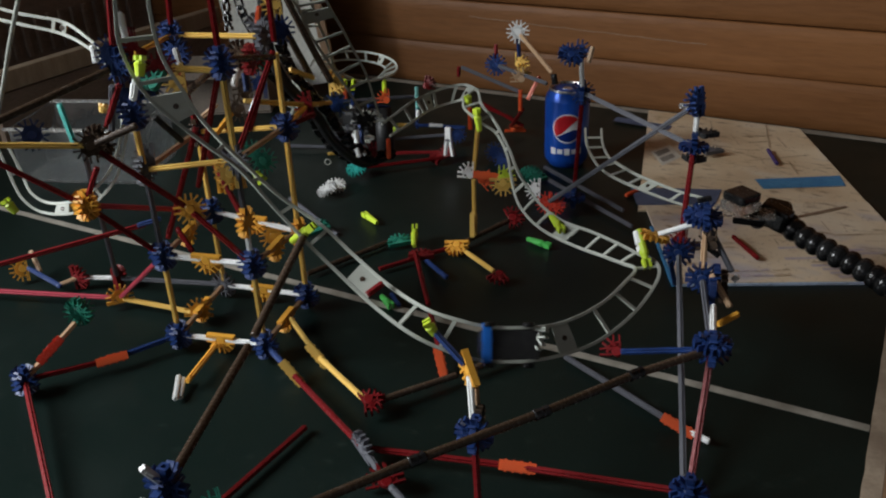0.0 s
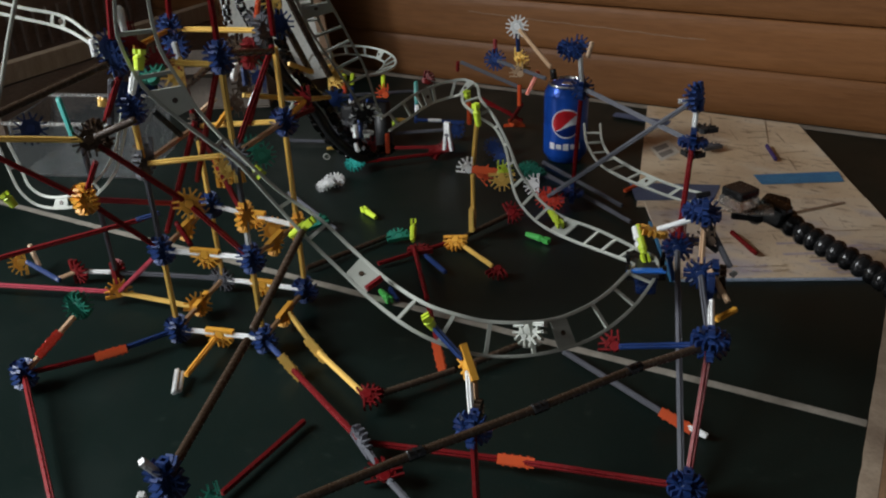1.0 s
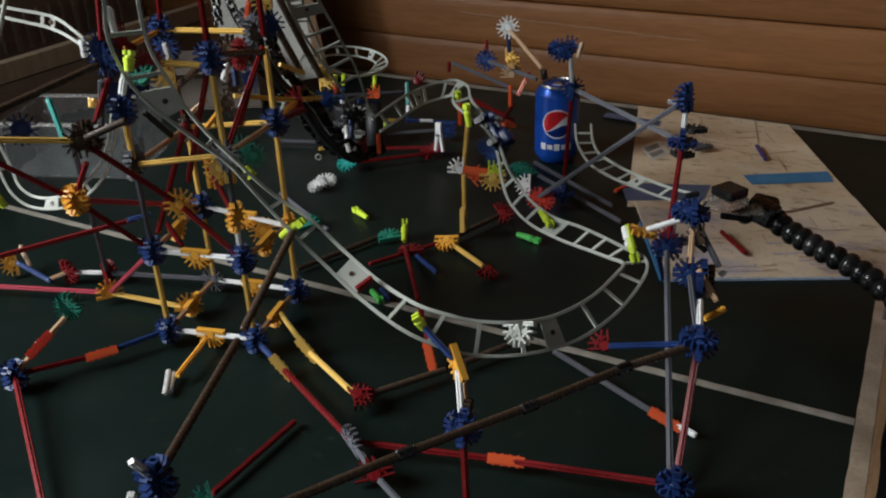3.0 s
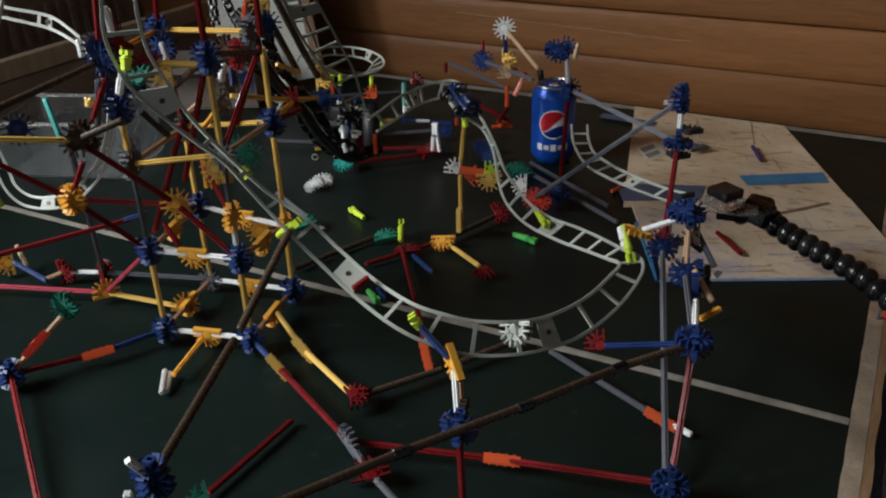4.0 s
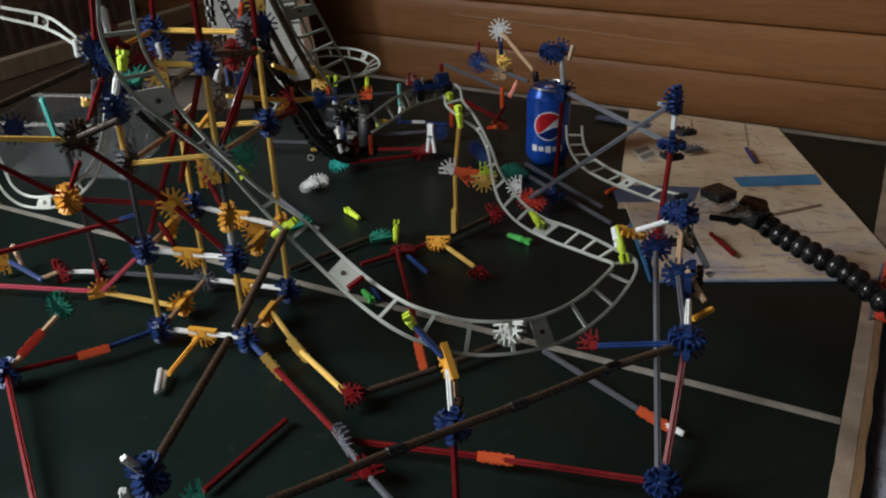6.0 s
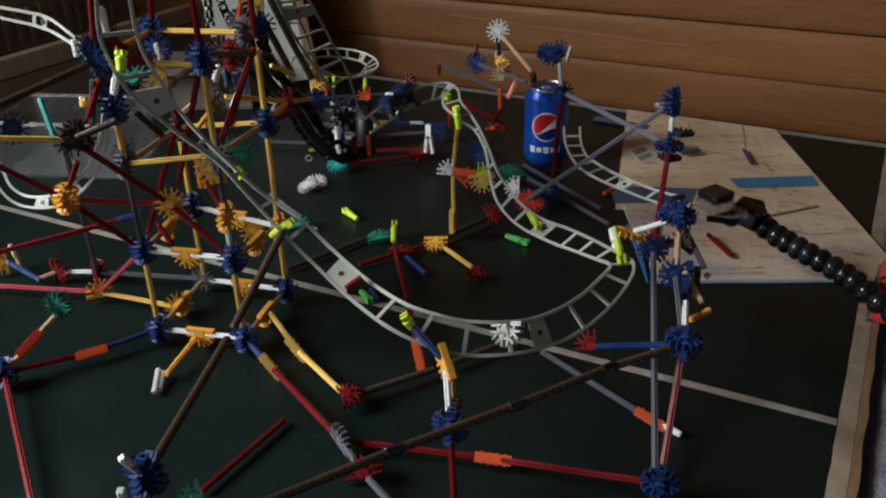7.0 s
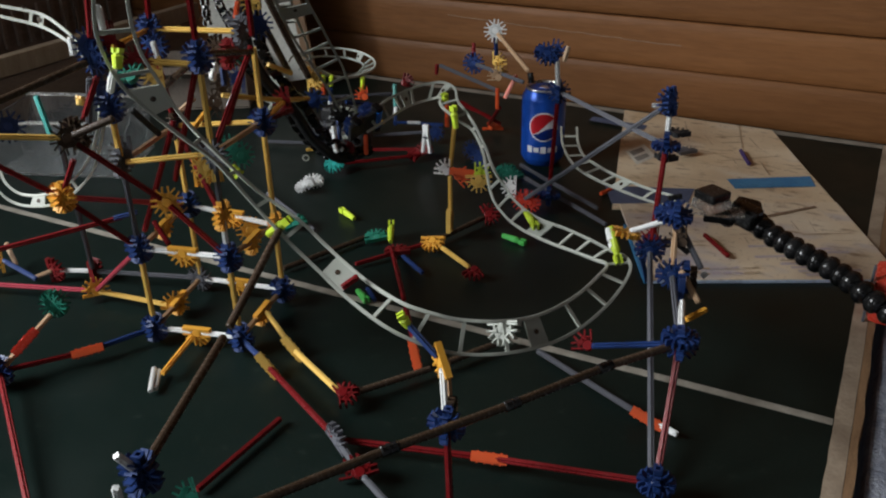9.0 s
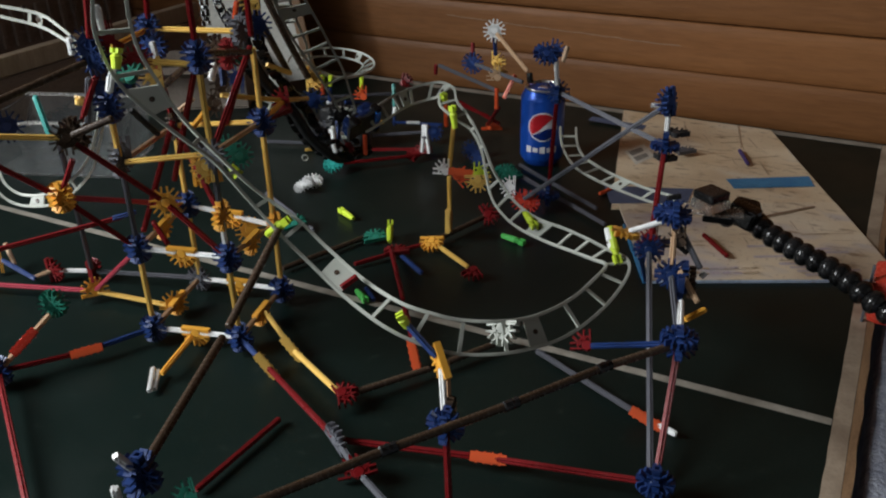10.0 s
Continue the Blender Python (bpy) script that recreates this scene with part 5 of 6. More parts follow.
main_line.add((-0.542, 0.172, 0.196), (-0.536, 0.170, 0.179))
main_line.add((-0.549, 0.149, 0.194), (-0.539, 0.149, 0.178))
main_line.add((-0.552, 0.128, 0.191), (-0.542, 0.128, 0.175))
main_line.add((-0.557, 0.110, 0.186), (-0.546, 0.111, 0.172))
main_line.add((-0.562, 0.093, 0.181), (-0.552, 0.093, 0.168))
drop_line.add((-0.631, 0.036, 0.388), (-0.607, 0.055, 0.392))
drop_line.add((-0.640, 0.046, 0.345), (-0.615, 0.066, 0.349))
drop_line.add((-0.646, 0.071, 0.310), (-0.620, 0.091, 0.314))
drop_line.add((-0.649, 0.096, 0.271), (-0.623, 0.118, 0.280))
drop_line.add((-0.649, 0.123, 0.235), (-0.626, 0.143, 0.247))
drop_line.add((-0.644, 0.142, 0.205), (-0.623, 0.160, 0.215))
drop_line.add((-0.640, 0.159, 0.175), (-0.623, 0.173, 0.182))
drop_line.add((-0.635, 0.167, 0.156), (-0.620, 0.178, 0.158))
drop_line.add((-0.626, 0.168, 0.144), (-0.612, 0.179, 0.147))
ring_line.add((-0.790, 0.269, 0.176), (-0.777, 0.276, 0.166))
ring_line.add((-0.802, 0.300, 0.178), (-0.788, 0.307, 0.170))
ring_line.add((-0.799, 0.353, 0.175), (-0.794, 0.353, 0.164))
ring_line.add((-0.782, 0.388, 0.169), (-0.779, 0.386, 0.156))
ring_line.add((-0.751, 0.395, 0.165), (-0.753, 0.389, 0.153))
ring_line.add((-0.713, 0.370, 0.166), (-0.722, 0.361, 0.157))
ring_line.add((-0.682, 0.329, 0.170), (-0.698, 0.317, 0.164))
ring_line.add((-0.667, 0.290, 0.173), (-0.684, 0.278, 0.169))
ring_line.add((-0.665, 0.244, 0.178), (-0.678, 0.236, 0.178))
ring_line.add((-0.671, 0.206, 0.188), (-0.677, 0.203, 0.193))
ring_line.add((-0.679, 0.180, 0.202), (-0.682, 0.180, 0.209))
ring_line.add((-0.689, 0.166, 0.218), (-0.682, 0.173, 0.224))
ring_line.add((-0.692, 0.153, 0.243), (-0.677, 0.162, 0.245))
ring_line.add((-0.680, 0.126, 0.273), (-0.665, 0.134, 0.274))
ring_line.add((-0.667, 0.100, 0.304), (-0.654, 0.108, 0.306))
ring_line.add((-0.655, 0.077, 0.339), (-0.642, 0.084, 0.341))
left_line.add((-0.859, -0.205, 0.345), (-0.861, -0.201, 0.354))
left_line.add((-0.838, -0.199, 0.351), (-0.838, -0.196, 0.360))
left_line.add((-0.806, -0.189, 0.347), (-0.806, -0.186, 0.357))
left_line.add((-0.773, -0.180, 0.341), (-0.773, -0.177, 0.350))
left_line.add((-0.736, -0.169, 0.333), (-0.736, -0.165, 0.343))
left_line.add((-0.709, -0.169, 0.325), (-0.708, -0.166, 0.332))
left_line.add((-0.687, -0.172, 0.315), (-0.685, -0.168, 0.318))
left_line.add((-0.677, -0.173, 0.302), (-0.674, -0.168, 0.305))
left_line.add((-0.679, -0.167, 0.284), (-0.677, -0.163, 0.285))
left_line.add((-0.697, -0.155, 0.250), (-0.694, -0.151, 0.250))
left_line.add((-0.719, -0.153, 0.210), (-0.715, -0.150, 0.207))
left_line.add((-0.745, -0.151, 0.181), (-0.739, -0.147, 0.175))
left_line.add((-0.768, -0.158, 0.161), (-0.764, -0.159, 0.150))
left_line.add((-0.794, -0.164, 0.149), (-0.792, -0.169, 0.138))
left_line.add((-0.823, -0.170, 0.146), (-0.825, -0.178, 0.138))
left_line.add((-0.842, -0.172, 0.156), (-0.846, -0.181, 0.152))
left_line.add((-0.858, -0.165, 0.173), (-0.864, -0.175, 0.173))
left_line.add((-0.878, -0.159, 0.200), (-0.884, -0.167, 0.202))
far_line.add((-0.423, 0.401, 0.090), (-0.402, 0.408, 0.090))
far_line.add((-0.403, 0.351, 0.088), (-0.383, 0.358, 0.089))
far_line.add((-0.381, 0.312, 0.086), (-0.362, 0.319, 0.088))
far_line.add((-0.355, 0.275, 0.087), (-0.337, 0.284, 0.094))
far_line.add((-0.326, 0.251, 0.088), (-0.309, 0.259, 0.096))
far_line.add((-0.299, 0.236, 0.088), (-0.286, 0.244, 0.097))
far_line.add((-0.271, 0.221, 0.089), (-0.258, 0.228, 0.098))
far_line.add((-0.245, 0.215, 0.087), (-0.234, 0.222, 0.097))
far_line.add((-0.223, 0.209, 0.087), (-0.213, 0.216, 0.098))
MA, MB, MN = track_run("main_track", "pale ladder-like toy coaster track banking round a low bend", main_line, 0.0235,
                       ((5.1, 6.0), (11.3, 11.95), (16.95, 17.4), (25.4, 25.9), (34.3, 34.8), (37.0, 37.6)), switch=23)
track_run("drop_track", "pale ladder-like toy track falling steeply behind the tower", drop_line, 0.026, ((2.2, 2.55),))
track_run("helix_track", "pale toy track curling in a banked ring", ring_line, 0.03, ((4.1, 4.4),))
track_run("loop_track", "pale toy track looping out beside the tower", left_line, 0.06, ((4.0, 4.2), (13.1, 13.5)))
track_run("rear_track", "pale toy track piece curving across the table behind the can", far_line, 0.03, ((5.0, 5.5),))


# ---------------------------------------------------------------- clips on the track
def clip(parent, a, b, lower_colour="lime", upper_colour="lime"):
    """Slim track clip: tapering barrel with a forked head."""
    a, b = Vector(a), Vector(b)
    d = b - a
    L = d.length
    bm = bmesh.new()
    lathe(bm, [(0.0028, 0), (0.0034, L * 0.06), (0.0042, L * 0.5), (0.0047, L * 0.62), (0.0034, L * 0.70), (0.0029, L * 0.78)], 10)
    add_box(bm, (0.0023, 0.0066, L * 0.24), pose(0.0025, 0, L * 0.89))
    add_box(bm, (0.0023, 0.0066, L * 0.24), pose(-0.0025, 0, L * 0.89))
    ob = part("clip", bm, PLASTIC[lower_colour], parent, WORD[lower_colour] + " track clip")
    ob.matrix_basis = Matrix.Translation(a) @ d.to_track_quat("Z", "Y").to_matrix().to_4x4()
    return ob


clip(front_frame, (-0.335, -0.202, 0.132), (-0.341, -0.206, 0.145))
clip(right_tower, (-0.241, 0.040, 0.134), (-0.223, 0.016, 0.108))
clip(right_tower, (-0.243, 0.038, 0.133), (-0.233, 0.028, 0.119), "white")
clip(tower, (-0.559, -0.248, 0.334), (-0.560, -0.243, 0.349))
clip(tower, (-0.486, -0.183, 0.176), (-0.462, -0.181, 0.195))
clip(hill_support, (-0.546, 0.122, 0.012), (-0.565, 0.158, 0.020))
clip(hill_support, (-0.469, 0.158, 0.163), (-0.473, 0.159, 0.190))
clip(hill_support, (-0.494, 0.182, 0.184), (-0.495, 0.180, 0.196))
clip(right_tower, (-0.357, 0.102, 0.102), (-0.332, 0.074, 0.099))
clip(tower, (-0.730, -0.267, 0.194), (-0.738, -0.270, 0.207))
clip(tower, (-0.717, -0.160, 0.256), (-0.717, -0.156, 0.264), "yellow")
clip(tower, (-0.543, -0.153, 0.220), (-0.535, -0.153, 0.212))
connector(front_frame, "track", 5, (-0.274, -0.149, 0.117), (-0.3, -0.75, 0.55), (-1, -0.2, -0.1))
connector(tower, "green", 3, (-0.609, -0.189, 0.304), (0.1, -0.55, 0.83))
rod(tower, "red", (-0.403, -0.197, 0.149), (-0.394, -0.182, 0.156))


def loose_clip(colour, a, b, label):
    th = thing("loose_clip", label, "toy clip", group="loose clips on the table")
    clip(th, a, b, colour)
    return th


loose_clip("lime", (-0.632, 0.172, 0.005), (-0.664, 0.189, 0.005), "lime green track clip lying loose on the table")
loose_clip("bright_green", (-0.429, 0.210, 0.005), (-0.395, 0.203, 0.005), "bright green track clip lying loose on the table")
loose_clip("bright_green", (-0.526, 0.010, 0.005), (-0.504, -0.005, 0.005), "lime green clip lying under the track")
blue_piece = thing("loose_rod", "short blue rod lying under the track", "toy rod", group="loose rods on the table")
rod(blue_piece, "blue", (-0.520, 0.021, 0.004), (-0.497, 0.001, 0.004))
red_piece = thing("loose_rod", "short red rod lying on the booklet", "toy rod", group="loose rods on the table")
rod(red_piece, "red", (-0.197, 0.317, 0.009), (-0.151, 0.262, 0.009))
red_bit = thing("loose_rod", "short orange-red rod lying beside the track", "toy rod", group="loose rods on the table")
rod(red_bit, "vermilion", (-0.356, 0.388, 0.004), (-0.344, 0.420, 0.004))
violet_bit = thing("loose_rod", "short dark violet rod lying on the booklet", "toy rod", group="loose rods on the table")
rod(violet_bit, "violet", (-0.209, 0.638, 0.007), (-0.182, 0.574, 0.007))
gold_bit = thing("loose_rod", "small yellow rod lying on the table", "toy rod", group="loose rods on the table")
rod(gold_bit, "yellow", (-0.841, 0.357, 0.004), (-0.827, 0.368, 0.004))
snow = thing("loose_connector", "pair of white snowflake connectors standing on the table", "toy connector")
connector(snow, "white", 8, (-0.754, 0.253, 0.006), (0.15, -0.25, 1))
connector(snow, "white", 8, (-0.750, 0.226, 0.012), (-0.25, -0.30, 0.9))
ring_bit = thing("small_ring", "small pale plastic ring on the table", "toy ring")
bm = bmesh.new()
turn = [Vector((0.0046 * math.cos(2 * math.pi * i / 20), 0, 0.0058 + 0.0046 * math.sin(2 * math.pi * i / 20))) for i in range(21)]
sweep(bm, turn, circle(0.0011, 6), [Vector((0, 1, 0))] * 21)
bmesh.ops.recalc_face_normals(bm, faces=bm.faces)
ring = part("ring", bm, PLASTIC["track"], ring_bit, smooth=True)
ring.location, ring.rotation_euler = (-0.818, 0.326, 0.000), (0, 0, radians(30))

# clothes peg standing on the red connector
peg = thing("clothes_peg", "white plastic peg standing on a red connector", "peg", (-0.634, 0.387, 0.030))
for sgn in (-1, 1):
    bm = bmesh.new()
    add_box(bm, (0.0045, 0.006, 0.036), pose(sgn * 0.0042, 0, 0.010, 0, sgn * -7, 0), 0.0012)
    add_box(bm, (0.005, 0.006, 0.012), pose(sgn * 0.0022, 0, 0.032), 0.0012)
    part("peg_half", bm, PLASTIC["white"], peg)
bm = bmesh.new()
add_box(bm, (0.009, 0.007, 0.004), pose(0, 0, 0.018), 0.001)
part("spring", bm, PLASTIC["gray"], peg)


# ---------------------------------------------------------------- black chain lift and motor block behind the tower
lift = thing("chain_lift", "black plastic chain lift trough curving down to the rear base", "toy chain lift")
def chain_strand(ctrl, size, per, name="chain_link"):
    """Links along a curve: every second one is a pair of side plates, the others a pin block."""
    pts = spline([Vector(p) for p in ctrl], per)
    for i, (a, b) in enumerate(zip(pts, pts[1:])):
        bm = bmesh.new()
        ln = (b - a).length
        if i % 2:
            for sgn in (-1, 1):
                add_box(bm, (size * 0.22, size * 0.8, ln * 1.25), pose(sgn * size * 0.42, 0, 0), size * 0.08)
        else:
            add_box(bm, (size * 0.6, size * 0.95, ln * 0.8), None, size * 0.14)
            add_box(bm, (size * 1.1, size * 0.3, ln * 0.3), None, size * 0.05)
        part(name, bm, PLASTIC["black"], lift).matrix_basis = Matrix.Translation((a + b) / 2) @ (b - a).to_track_quat("Z", "Y").to_matrix().to_4x4() @ pose(0, 0, 0, 0, 0, 35 + 12 * math.sin(i * 1.7))


TROUGH = ((-0.677, 0.051, 0.337), (-0.681, 0.054, 0.292), (-0.680, 0.055, 0.261), (-0.675, 0.065, 0.230), (-0.671, 0.087, 0.200), (-0.667, 0.110, 0.171), (-0.663, 0.130, 0.136), (-0.653, 0.146, 0.112), (-0.642, 0.166, 0.093), (-0.629, 0.197, 0.091))
tube("trough", TROUGH, 0.0065, PLASTIC["charcoal"], lift, "black lift trough", 8, 10)
chain_strand([Vector(p) + Vector((0.011, 0.008, 0.006)) for p in TROUGH], 0.013, 5)
chain_strand([Vector(p) + Vector((-0.010, -0.004, 0.004)) for p in TROUGH[1:]], 0.012, 5)
chain_strand(((-0.734, 0.056, 0.332), (-0.727, 0.046, 0.309), (-0.720, 0.038, 0.289)), 0.008, 4)
chain_strand(((-0.717, 0.053, 0.333), (-0.706, 0.046, 0.311), (-0.694, 0.042, 0.295), (-0.684, 0.040, 0.283), (-0.671, 0.039, 0.268)), 0.009, 5)
tube("post", [(-0.635, 0.212, 0.084), (-0.648, 0.231, 0.146)], 0.012, PLASTIC["charcoal"], lift, "thick black post")
tube("stay", [(-0.684, 0.093, 0.328), (-0.672, 0.114, 0.267), (-0.659, 0.136, 0.208)], 0.0042, PLASTIC["dark"], lift, "dark brown stay")
tube("stay", [(-0.690, 0.067, 0.333), (-0.681, 0.096, 0.267), (-0.682, 0.128, 0.214)], 0.0042, PLASTIC["dark"], lift, "dark brown stay")
motor = thing("motor_block", "matt black toy motor housing among the rear rods", "toy motor", (-0.804, 0.395, 0.000))
bm = bmesh.new()
add_box(bm, (0.075, 0.05, 0.05), pose(0, 0, 0.027), 0.006)
add_box(bm, (0.05, 0.04, 0.024), pose(0.01, 0, 0.062), 0.005)
part("housing", bm, PLASTIC["charcoal"], motor, "matt black motor housing")
for x in (-0.02, 0.0, 0.02):
    bm = bmesh.new()
    add_box(bm, (0.008, 0.003, 0.032), pose(x, -0.026, 0.03), 0.001)
    part("rib", bm, PLASTIC["black"], motor)
for k, (p, q) in enumerate((((-0.632, 0.141, 0.149), (-0.628, 0.135, 0.132)), ((-0.634, 0.141, 0.124), (-0.628, 0.139, 0.112)), ((-0.634, 0.158, 0.132), (-0.620, 0.166, 0.130)))):
    rod(motor, "white", Vector(p) - motor.location, Vector(q) - motor.location)
connector(motor, "red", 3, Vector((-0.630, 0.174, 0.104)) - motor.location, (0.3, -0.8, 0.4))
connector(motor, "black", 8, Vector((-0.635, 0.166, 0.153)) - motor.location, (0.6, -0.6, 0.4))


# ---------------------------------------------------------------- small camera on a jointed arm
arm_cam = thing("action_camera", "small black action camera in a clear housing with a red tab", "camera", (-0.172, 0.194, 0.105))
arm_cam.scale = (0.84, 0.84, 0.84)
o = arm_cam.location.copy()
bm = bmesh.new()
add_box(bm, (0.034, 0.034, 0.012), pose(0, 0, 0.016, 0, 0, -32), 0.003)
part("body", bm, PLASTIC["black"], arm_cam, "black camera body")
bm = bmesh.new()
add_box(bm, (0.037, 0.037, 0.013), pose(0, 0, 0.003, 0, 0, -32), 0.003)
part("housing", bm, PLASTIC["haze"], arm_cam, "clear plastic housing")
bm = bmesh.new()
add_box(bm, (0.075, 0.030, 0.004), pose(0.006, 0.002, -0.0075, 0, 0, 12), 0.001)
part("mount_plate", bm, PLASTIC["haze"], arm_cam, "clear mounting plate")
bm = bmesh.new()
add_box(bm, (0.04, 0.02, 0.012), pose(0.012, 0.002, -0.0155, 0, 0, 8), 0.003)
part("bracket", bm, PLASTIC["black"], arm_cam)
arm_start = Vector((-0.138, 0.222, 0.088))
arm = thing("jointed_arm", "glossy black ball-jointed flexible arm reaching in from the table end", "flexible arm")
beads = spline([Vector(p) for p in ((-0.157, 0.224, 0.082), (-0.136, 0.236, 0.081), (-0.109, 0.210, 0.077), (-0.071, 0.193, 0.069), (-0.028, 0.178, 0.059), (0.005, 0.158, 0.048), (0.037, 0.152, 0.033))], 10)
bm = bmesh.new()
add_box(bm, (0.034, 0.020, 0.026), pose(0, 0, 0, 0, 12, -18), 0.005)
add_box(bm, (0.02, 0.012, 0.016), pose(-0.022, 0.0, 0.0, 0, 12, -18), 0.003)
part("bracket", bm, PLASTIC["black"], arm, "black swivel bracket").location = arm_start
bm = bmesh.new()
add_box(bm, (0.030, 0.024, 0.028), pose(0, 0, 0, 20, 14, 24), 0.006)
add_box(bm, (0.014, 0.030, 0.016), pose(-0.020, -0.004, -0.004, 0, 8, 24), 0.004)
part("swivel", bm, PLASTIC["black"], arm, "black swivel block").location = (-0.139, 0.233, 0.086)
pos = 0.0
spots = [(beads[0], beads[1] - beads[0])]
for a, b in zip(beads, beads[1:]):
    pos += (b - a).length
    if pos > 0.0125:
        spots.append((b, b - a))
        pos = 0
for p, d in spots:
    bm = bmesh.new()
    lathe(bm, [(0.004, -0.0105), (0.0085, -0.009), (0.0125, -0.004), (0.0135, 0.0), (0.0125, 0.004), (0.0095, 0.007), (0.0075, 0.0085)], 20)
    j = part("joint", bm, PLASTIC["black"], arm, "glossy black ball joint", smooth=True)
    j.matrix_basis = Matrix.Translation(p) @ d.to_track_quat("Z", "Y").to_matrix().to_4x4()
clamp = thing("red_clamp", "red rounded clamp holding the flexible arm at the table edge", "clamp", (0.016, 0.209, 0.027))
bm = bmesh.new()
add_box(bm, (0.05, 0.06, 0.055), pose(0.012, 0.01, 0.0005), 0.012)
part("jaw", bm, PLASTIC["splice_red"], clamp, "red plastic clamp jaw")
bm = bmesh.new()
add_box(bm, (0.003, 0.005, 0.08), pose(-0.0135, -0.014, 0.002), 0.001)
part("rim", bm, PLASTIC["gray"], clamp, "grey clamp rim")


# ---------------------------------------------------------------- clear tub and wooden frame beside the tower
tub = thing("plastic_tub", "clear plastic storage tub standing behind the tower", "tub", (-1.154, 0.176, 0.000))
tub.rotation_euler = (0, 0, radians(20))
m_tub, nt_t, b_t = mat_nodes("clear_tub_plastic")
b_t.inputs["Base Color"].default_value = (0.93, 0.95, 0.96, 1)
b_t.inputs["Transmission Weight"].default_value = 0.98
b_t.inputs["IOR"].default_value = 1.18
b_t.inputs["Roughness"].default_value = 0.06
b_t.inputs["Specular IOR Level"].default_value = 1.0
bump(nt_t, b_t, noise_fac(nt_t, 26, 5), 0.6, 0.006)
for nm, size, at, lab in (("base", (0.20, 0.13, 0.003), (0, 0, 0.002), ""), ("side", (0.20, 0.003, 0.085), (0, -0.064, 0.046), ""), ("side", (0.20, 0.003, 0.085), (0, 0.064, 0.046), ""),
                          ("end", (0.003, 0.125, 0.085), (-0.099, 0, 0.046), ""), ("end", (0.003, 0.125, 0.085), (0.099, 0, 0.046), ""), ("rim", (0.212, 0.006, 0.004), (0, -0.068, 0.088), "frosted rim"), ("rim", (0.212, 0.006, 0.004), (0, 0.068, 0.088), "frosted rim")):
    bm = bmesh.new()
    add_box(bm, size, pose(*at), 0.001)
    part(nm, bm, PLASTIC["haze"] if nm == "rim" else m_tub, tub, lab).visible_shadow = False

fa, fb = Vector((-1.397, 0.188, 0.110)), Vector((-1.373, 0.729, 0.110))
fd = fb - fa
frame_thing = thing("wooden_game_frame", "dark wooden game frame with pale raw top board", "wooden frame", fa)
frame_thing.rotation_euler = (0, 0, math.atan2(fd.y, fd.x))
L = fd.length
bm = bmesh.new()
add_box(bm, (L, 0.022, 0.034), pose(L / 2, 0, -0.004), 0.003)
part("top_board", bm, M_BEAM, frame_thing, "pale raw wooden top board")
bm = bmesh.new()
add_box(bm, (L, 0.016, 0.084), pose(L / 2, 0.006, -0.0675))
part("side_panel", bm, M_DARKWOOD, frame_thing, "dark stained side panel")
bm = bmesh.new()
add_box(bm, (0.042, 0.0012, 0.012), pose(L * 0.41, -0.0112, -0.003))
part("printed_bar", bm, M_DARKWOOD, frame_thing, "dark printed mark")
for i in range(int(L / 0.03)):
    bm = bmesh.new()
    add_box(bm, (0.010, 0.008, 0.075), pose(0.015 + i * 0.03, 0.249, -0.01))
    part("slat", bm, M_DARKWOOD, frame_thing)
# Back panel runs tall and past the view's edge to shade the pine wall.
bm = bmesh.new()
add_box(bm, (L + 0.79, 0.014, 1.95), pose(L / 2 - 0.345, 0.26, 0.105))
part("back_panel", bm, M_DARKWOOD, frame_thing, "dark stained back panel, extended out of view to shade the wall")
sheet = thing("cardboard_sheet", "pale grey cardboard sheet leaning behind the lift", "cardboard", (-1.149, 0.622, 0.000))
bm = bmesh.new()
add_box(bm, (0.175, 0.004, 0.36), pose(0.0, 0.0, 0.18, -6, -9, 24), 0.001)
part("sheet", bm, M_CARD, sheet, "pale cardboard panel")
bm = bmesh.new()
add_box(bm, (0.020, 0.008, 0.36), pose(0.098, 0.028, 0.18, -6, -9, 24), 0.001)
part("batten", bm, M_BATTEN, sheet, "brown wooden batten")
carton = thing("cardboard_box", "low open grey-brown cardboard box behind the tower", "box", (-1.177, 0.501, 0.000))
carton.rotation_euler = (0, 0, radians(28))
for nm, size, at in (("base", (0.20, 0.12, 0.003), (0, 0, 0.0025)), ("side", (0.20, 0.003, 0.075), (0, -0.0585, 0.0425)), ("side", (0.20, 0.003, 0.075), (0, 0.0585, 0.0425)),
                     ("end", (0.003, 0.114, 0.075), (-0.0985, 0, 0.0425)), ("end", (0.003, 0.114, 0.075), (0.0985, 0, 0.0425)), ("flap", (0.196, 0.05, 0.003), (0, -0.081, 0.072))):
    bm = bmesh.new()
    add_box(bm, size, pose(*at, -24 if nm == "flap" else 0, 0, 0), 0.001)
    part(nm, bm, M_CARTON, carton)


tube("rail", [(-0.790, -0.238, 0.230), (-0.765, -0.225, 0.290), (-0.747, -0.216, 0.336), (-0.727, -0.208, 0.380)], 0.002, PLASTIC["track"], tower, "pale plastic rail")
tube("rail", [(-0.815, -0.241, 0.227), (-0.791, -0.227, 0.287), (-0.772, -0.217, 0.334), (-0.752, -0.209, 0.378)], 0.002, PLASTIC["track"], tower, "pale plastic rail")
m_tweed = worn("grey_blue_tweed", (0.20, 0.215, 0.27), (0.33, 0.35, 0.41), 90, 0.95, 300, 1.0)
sofa = thing("sofa", "grey-blue upholstered sofa end standing beside the table", "sofa", (0.3825, -0.35, FLOOR))
bm = bmesh.new()
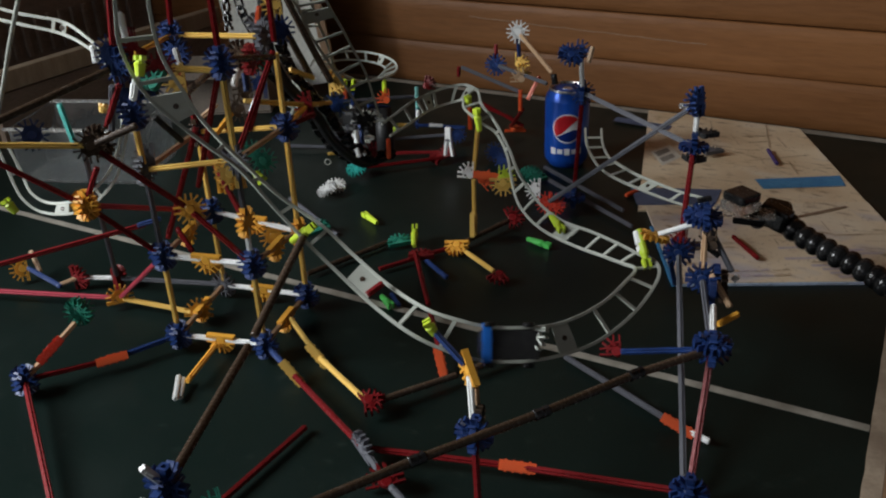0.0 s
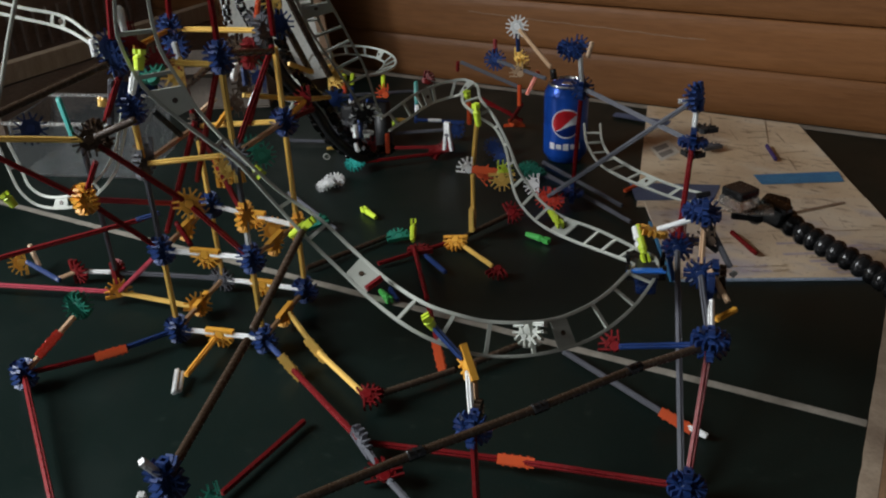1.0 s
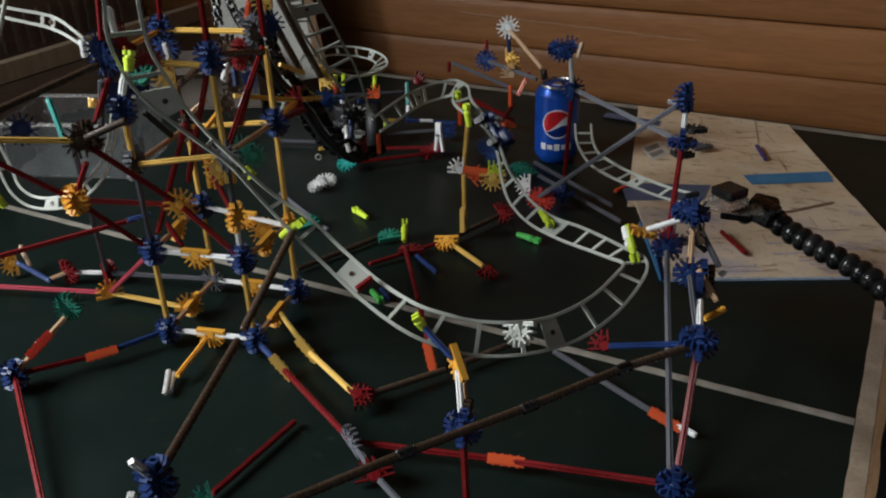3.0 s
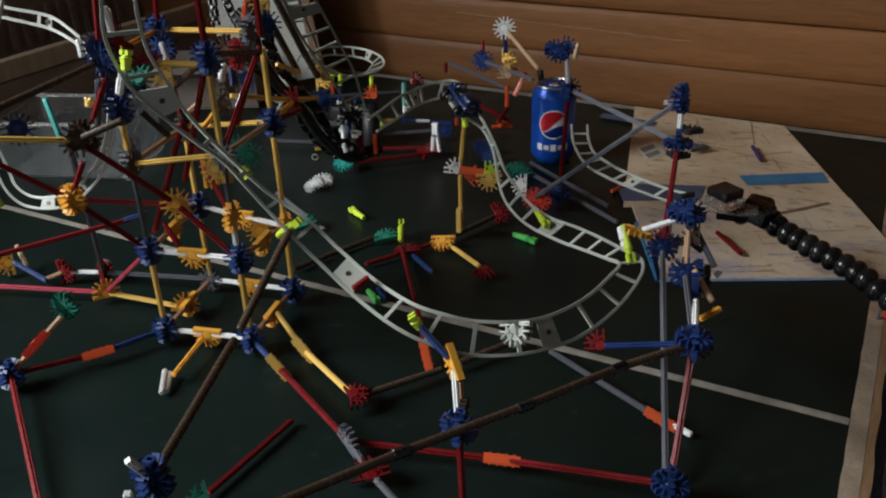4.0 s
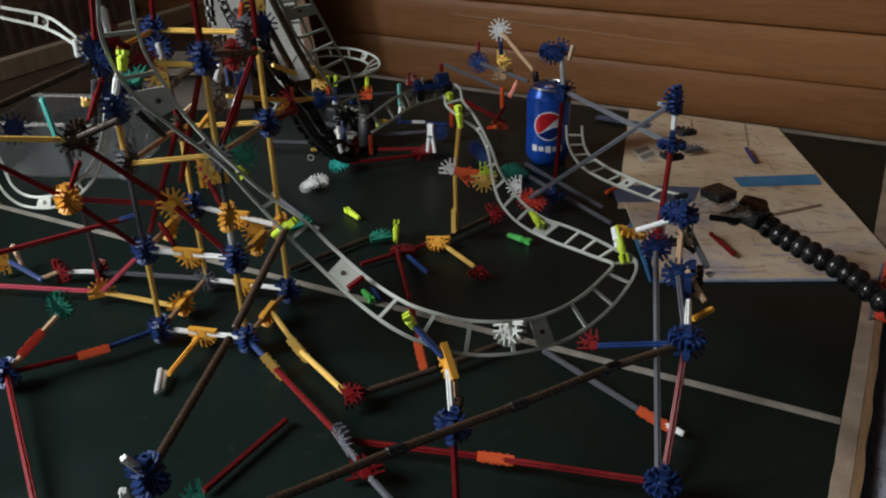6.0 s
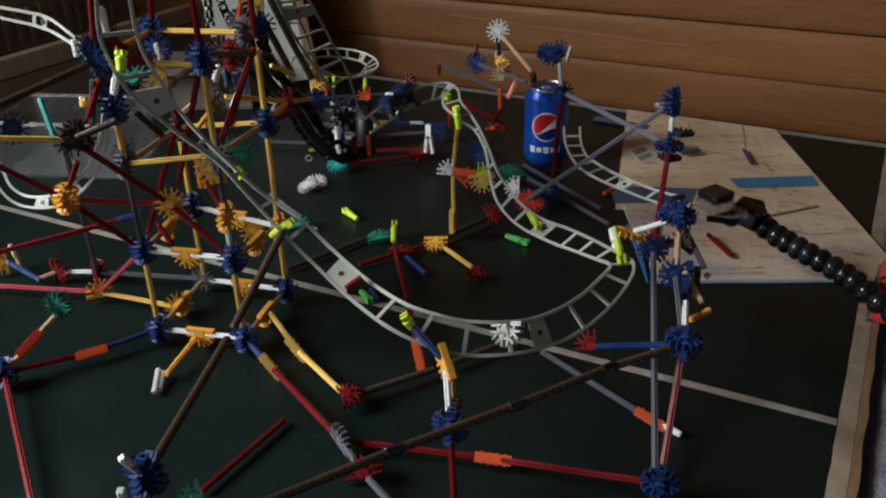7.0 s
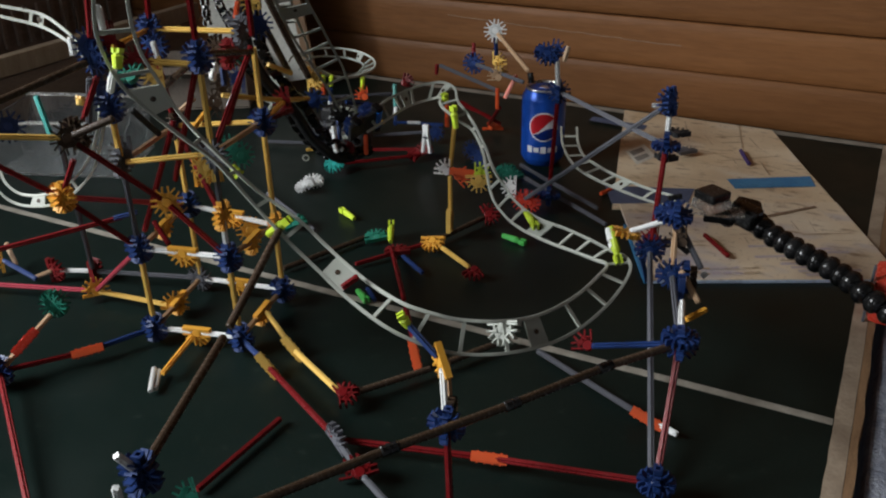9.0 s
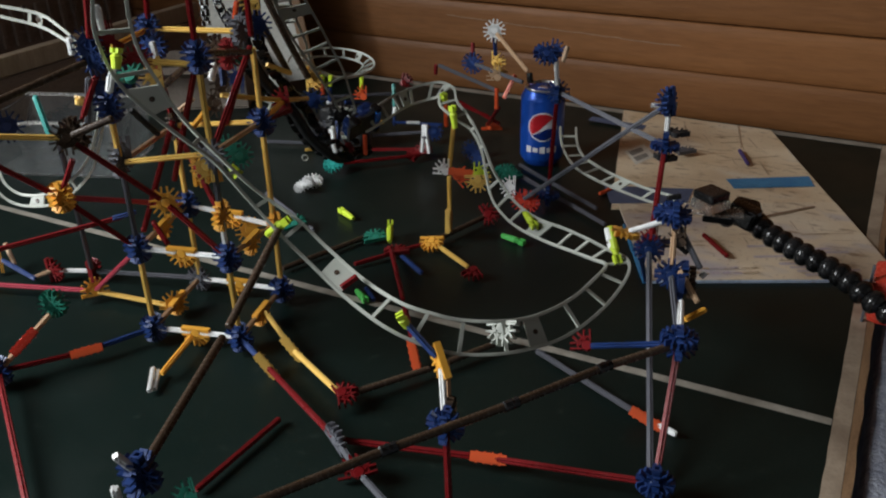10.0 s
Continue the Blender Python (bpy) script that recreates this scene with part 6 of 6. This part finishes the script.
add_box(bm, (0.72, 1.9, 0.752), pose(0, 0, 0.376), 0.012)
part("seat_base", bm, m_tweed, sofa, "grey-blue speckled upholstery")


# ---------------------------------------------------------------- the car
car = thing("coaster_car", "small dark blue and black coaster car riding the track", "toy car")
car.scale = (0.86, 0.9, 0.9)
bm = bmesh.new()
add_box(bm, (0.056, 0.024, 0.011), pose(0, 0, 0.009), 0.004)
add_box(bm, (0.022, 0.022, 0.015), pose(-0.016, 0, 0.018), 0.005)
add_box(bm, (0.013, 0.020, 0.010), pose(0.020, 0, 0.016, 0, 25, 0), 0.003)
part("body", bm, PLASTIC["navy"], car, "dark navy car body")
bm = bmesh.new()
add_box(bm, (0.058, 0.026, 0.005), pose(0.001, 0, 0.0035), 0.001)
add_box(bm, (0.020, 0.030, 0.006), pose(0.014, 0, 0.0055), 0.001)
part("chassis", bm, PLASTIC["charcoal"], car, "matt black chassis")
bm = bmesh.new()
add_box(bm, (0.014, 0.016, 0.006), pose(0.004, 0, 0.0165), 0.002)
part("seat", bm, PLASTIC["black"], car)
bm = bmesh.new()
add_box(bm, (0.0016, 0.014, 0.007), pose(0.0125, 0, 0.021, 0, -30, 0), 0.0005)
part("windscreen", bm, PLASTIC["clear"], car, "small glossy windscreen")
# Blue plate added at the rear; its bright colour stands in for reflected daylight.
bm = bmesh.new()
add_box(bm, (0.009, 0.040, 0.003), pose(-0.021, 0, -0.0006), 0.001)
part("underside_plate", bm, PLASTIC["gloss_blue"], car, "added glossy blue underside plate, its bright blue imitating reflected daylight")
for x in (-0.019, 0.019):
    bm = bmesh.new()
    add_box(bm, (0.010, 0.040, 0.006), pose(x, 0, 0.0065), 0.001)
    part("axle_block", bm, PLASTIC["black"], car)
    for sgn in (-1, 1):
        bm = bmesh.new()
        lathe(bm, [(0.0045, -0.0022), (0.0058, -0.0015), (0.0058, 0.0015), (0.0045, 0.0022)], 16, pose(x, sgn * 0.0185, 0.0, 90, 0, 0))
        part("wheel", bm, PLASTIC["black"], car, smooth=False)
CAR_PATH = (
    (0.0, 15.6, 0.0), (0.2, 16.9, 0.0), (0.4, 18.2, 0.0), (0.6, 19.4, 0.0), (0.8, 20.4, 0.0), (1.0, 21.3, 0.0), (1.2, 22.2, 0.0), (1.4, 23.2, 0.0),
    (1.6, 24.0, 0.0), (1.8, 25.0, 0.0), (2.0, 26.4, 0.0), (2.2, 27.3, 0.0), (2.4, 28.2, 0.1), (2.7, 29.5, 0.3), (3.2, 31.2, 0.5), (3.8, 32.5, 0.7),
    (4.2, 33.3, 0.8), (4.6, 33.9, 0.9), (5.0, 34.2, 0.9), (5.4, 34.5, 0.9), (5.7, 34.9, 0.9), (6.2, 36.3, 0.8), (6.8, 37.7, 0.85), (7.0, 38.1, 0.85),
    (7.3, 38.7, 0.8), (7.6, 39.6, 0.6), (8.0, 40.3, 0.5), (8.5, 40.6, 0.5), (10.0, 40.7, 0.5))


def motions():
    """The car coasts round the low bend, climbs the hill and rolls down its far side."""
    path = CAR_PATH
    rows = []
    for t, s, lift in path:
        k = s * PER
        i = min(len(MA) - 2, int(k))
        f = k - i
        mid = ((MA[i] + MB[i]) * (1 - f) + (MA[i + 1] + MB[i + 1]) * f) / 2
        i0, i1 = max(0, i - 3), min(len(MA) - 1, i + 4)
        tan = (MA[i1] + MB[i1] - MA[i0] - MB[i0]).normalized()
        nn = MN[i] * (1 - f) + MN[i + 1] * f
        up = (-nn * (1 - lift) + Vector((0, 0, 1)) * lift)
        up = (up - tan * up.dot(tan)).normalized()
        side = up.cross(tan)
        m = Matrix((tan, side, up)).transposed().to_4x4()
        m.translation = mid - up * 0.002
        rows.append((t, m))
    walk(car, rows)


motions()
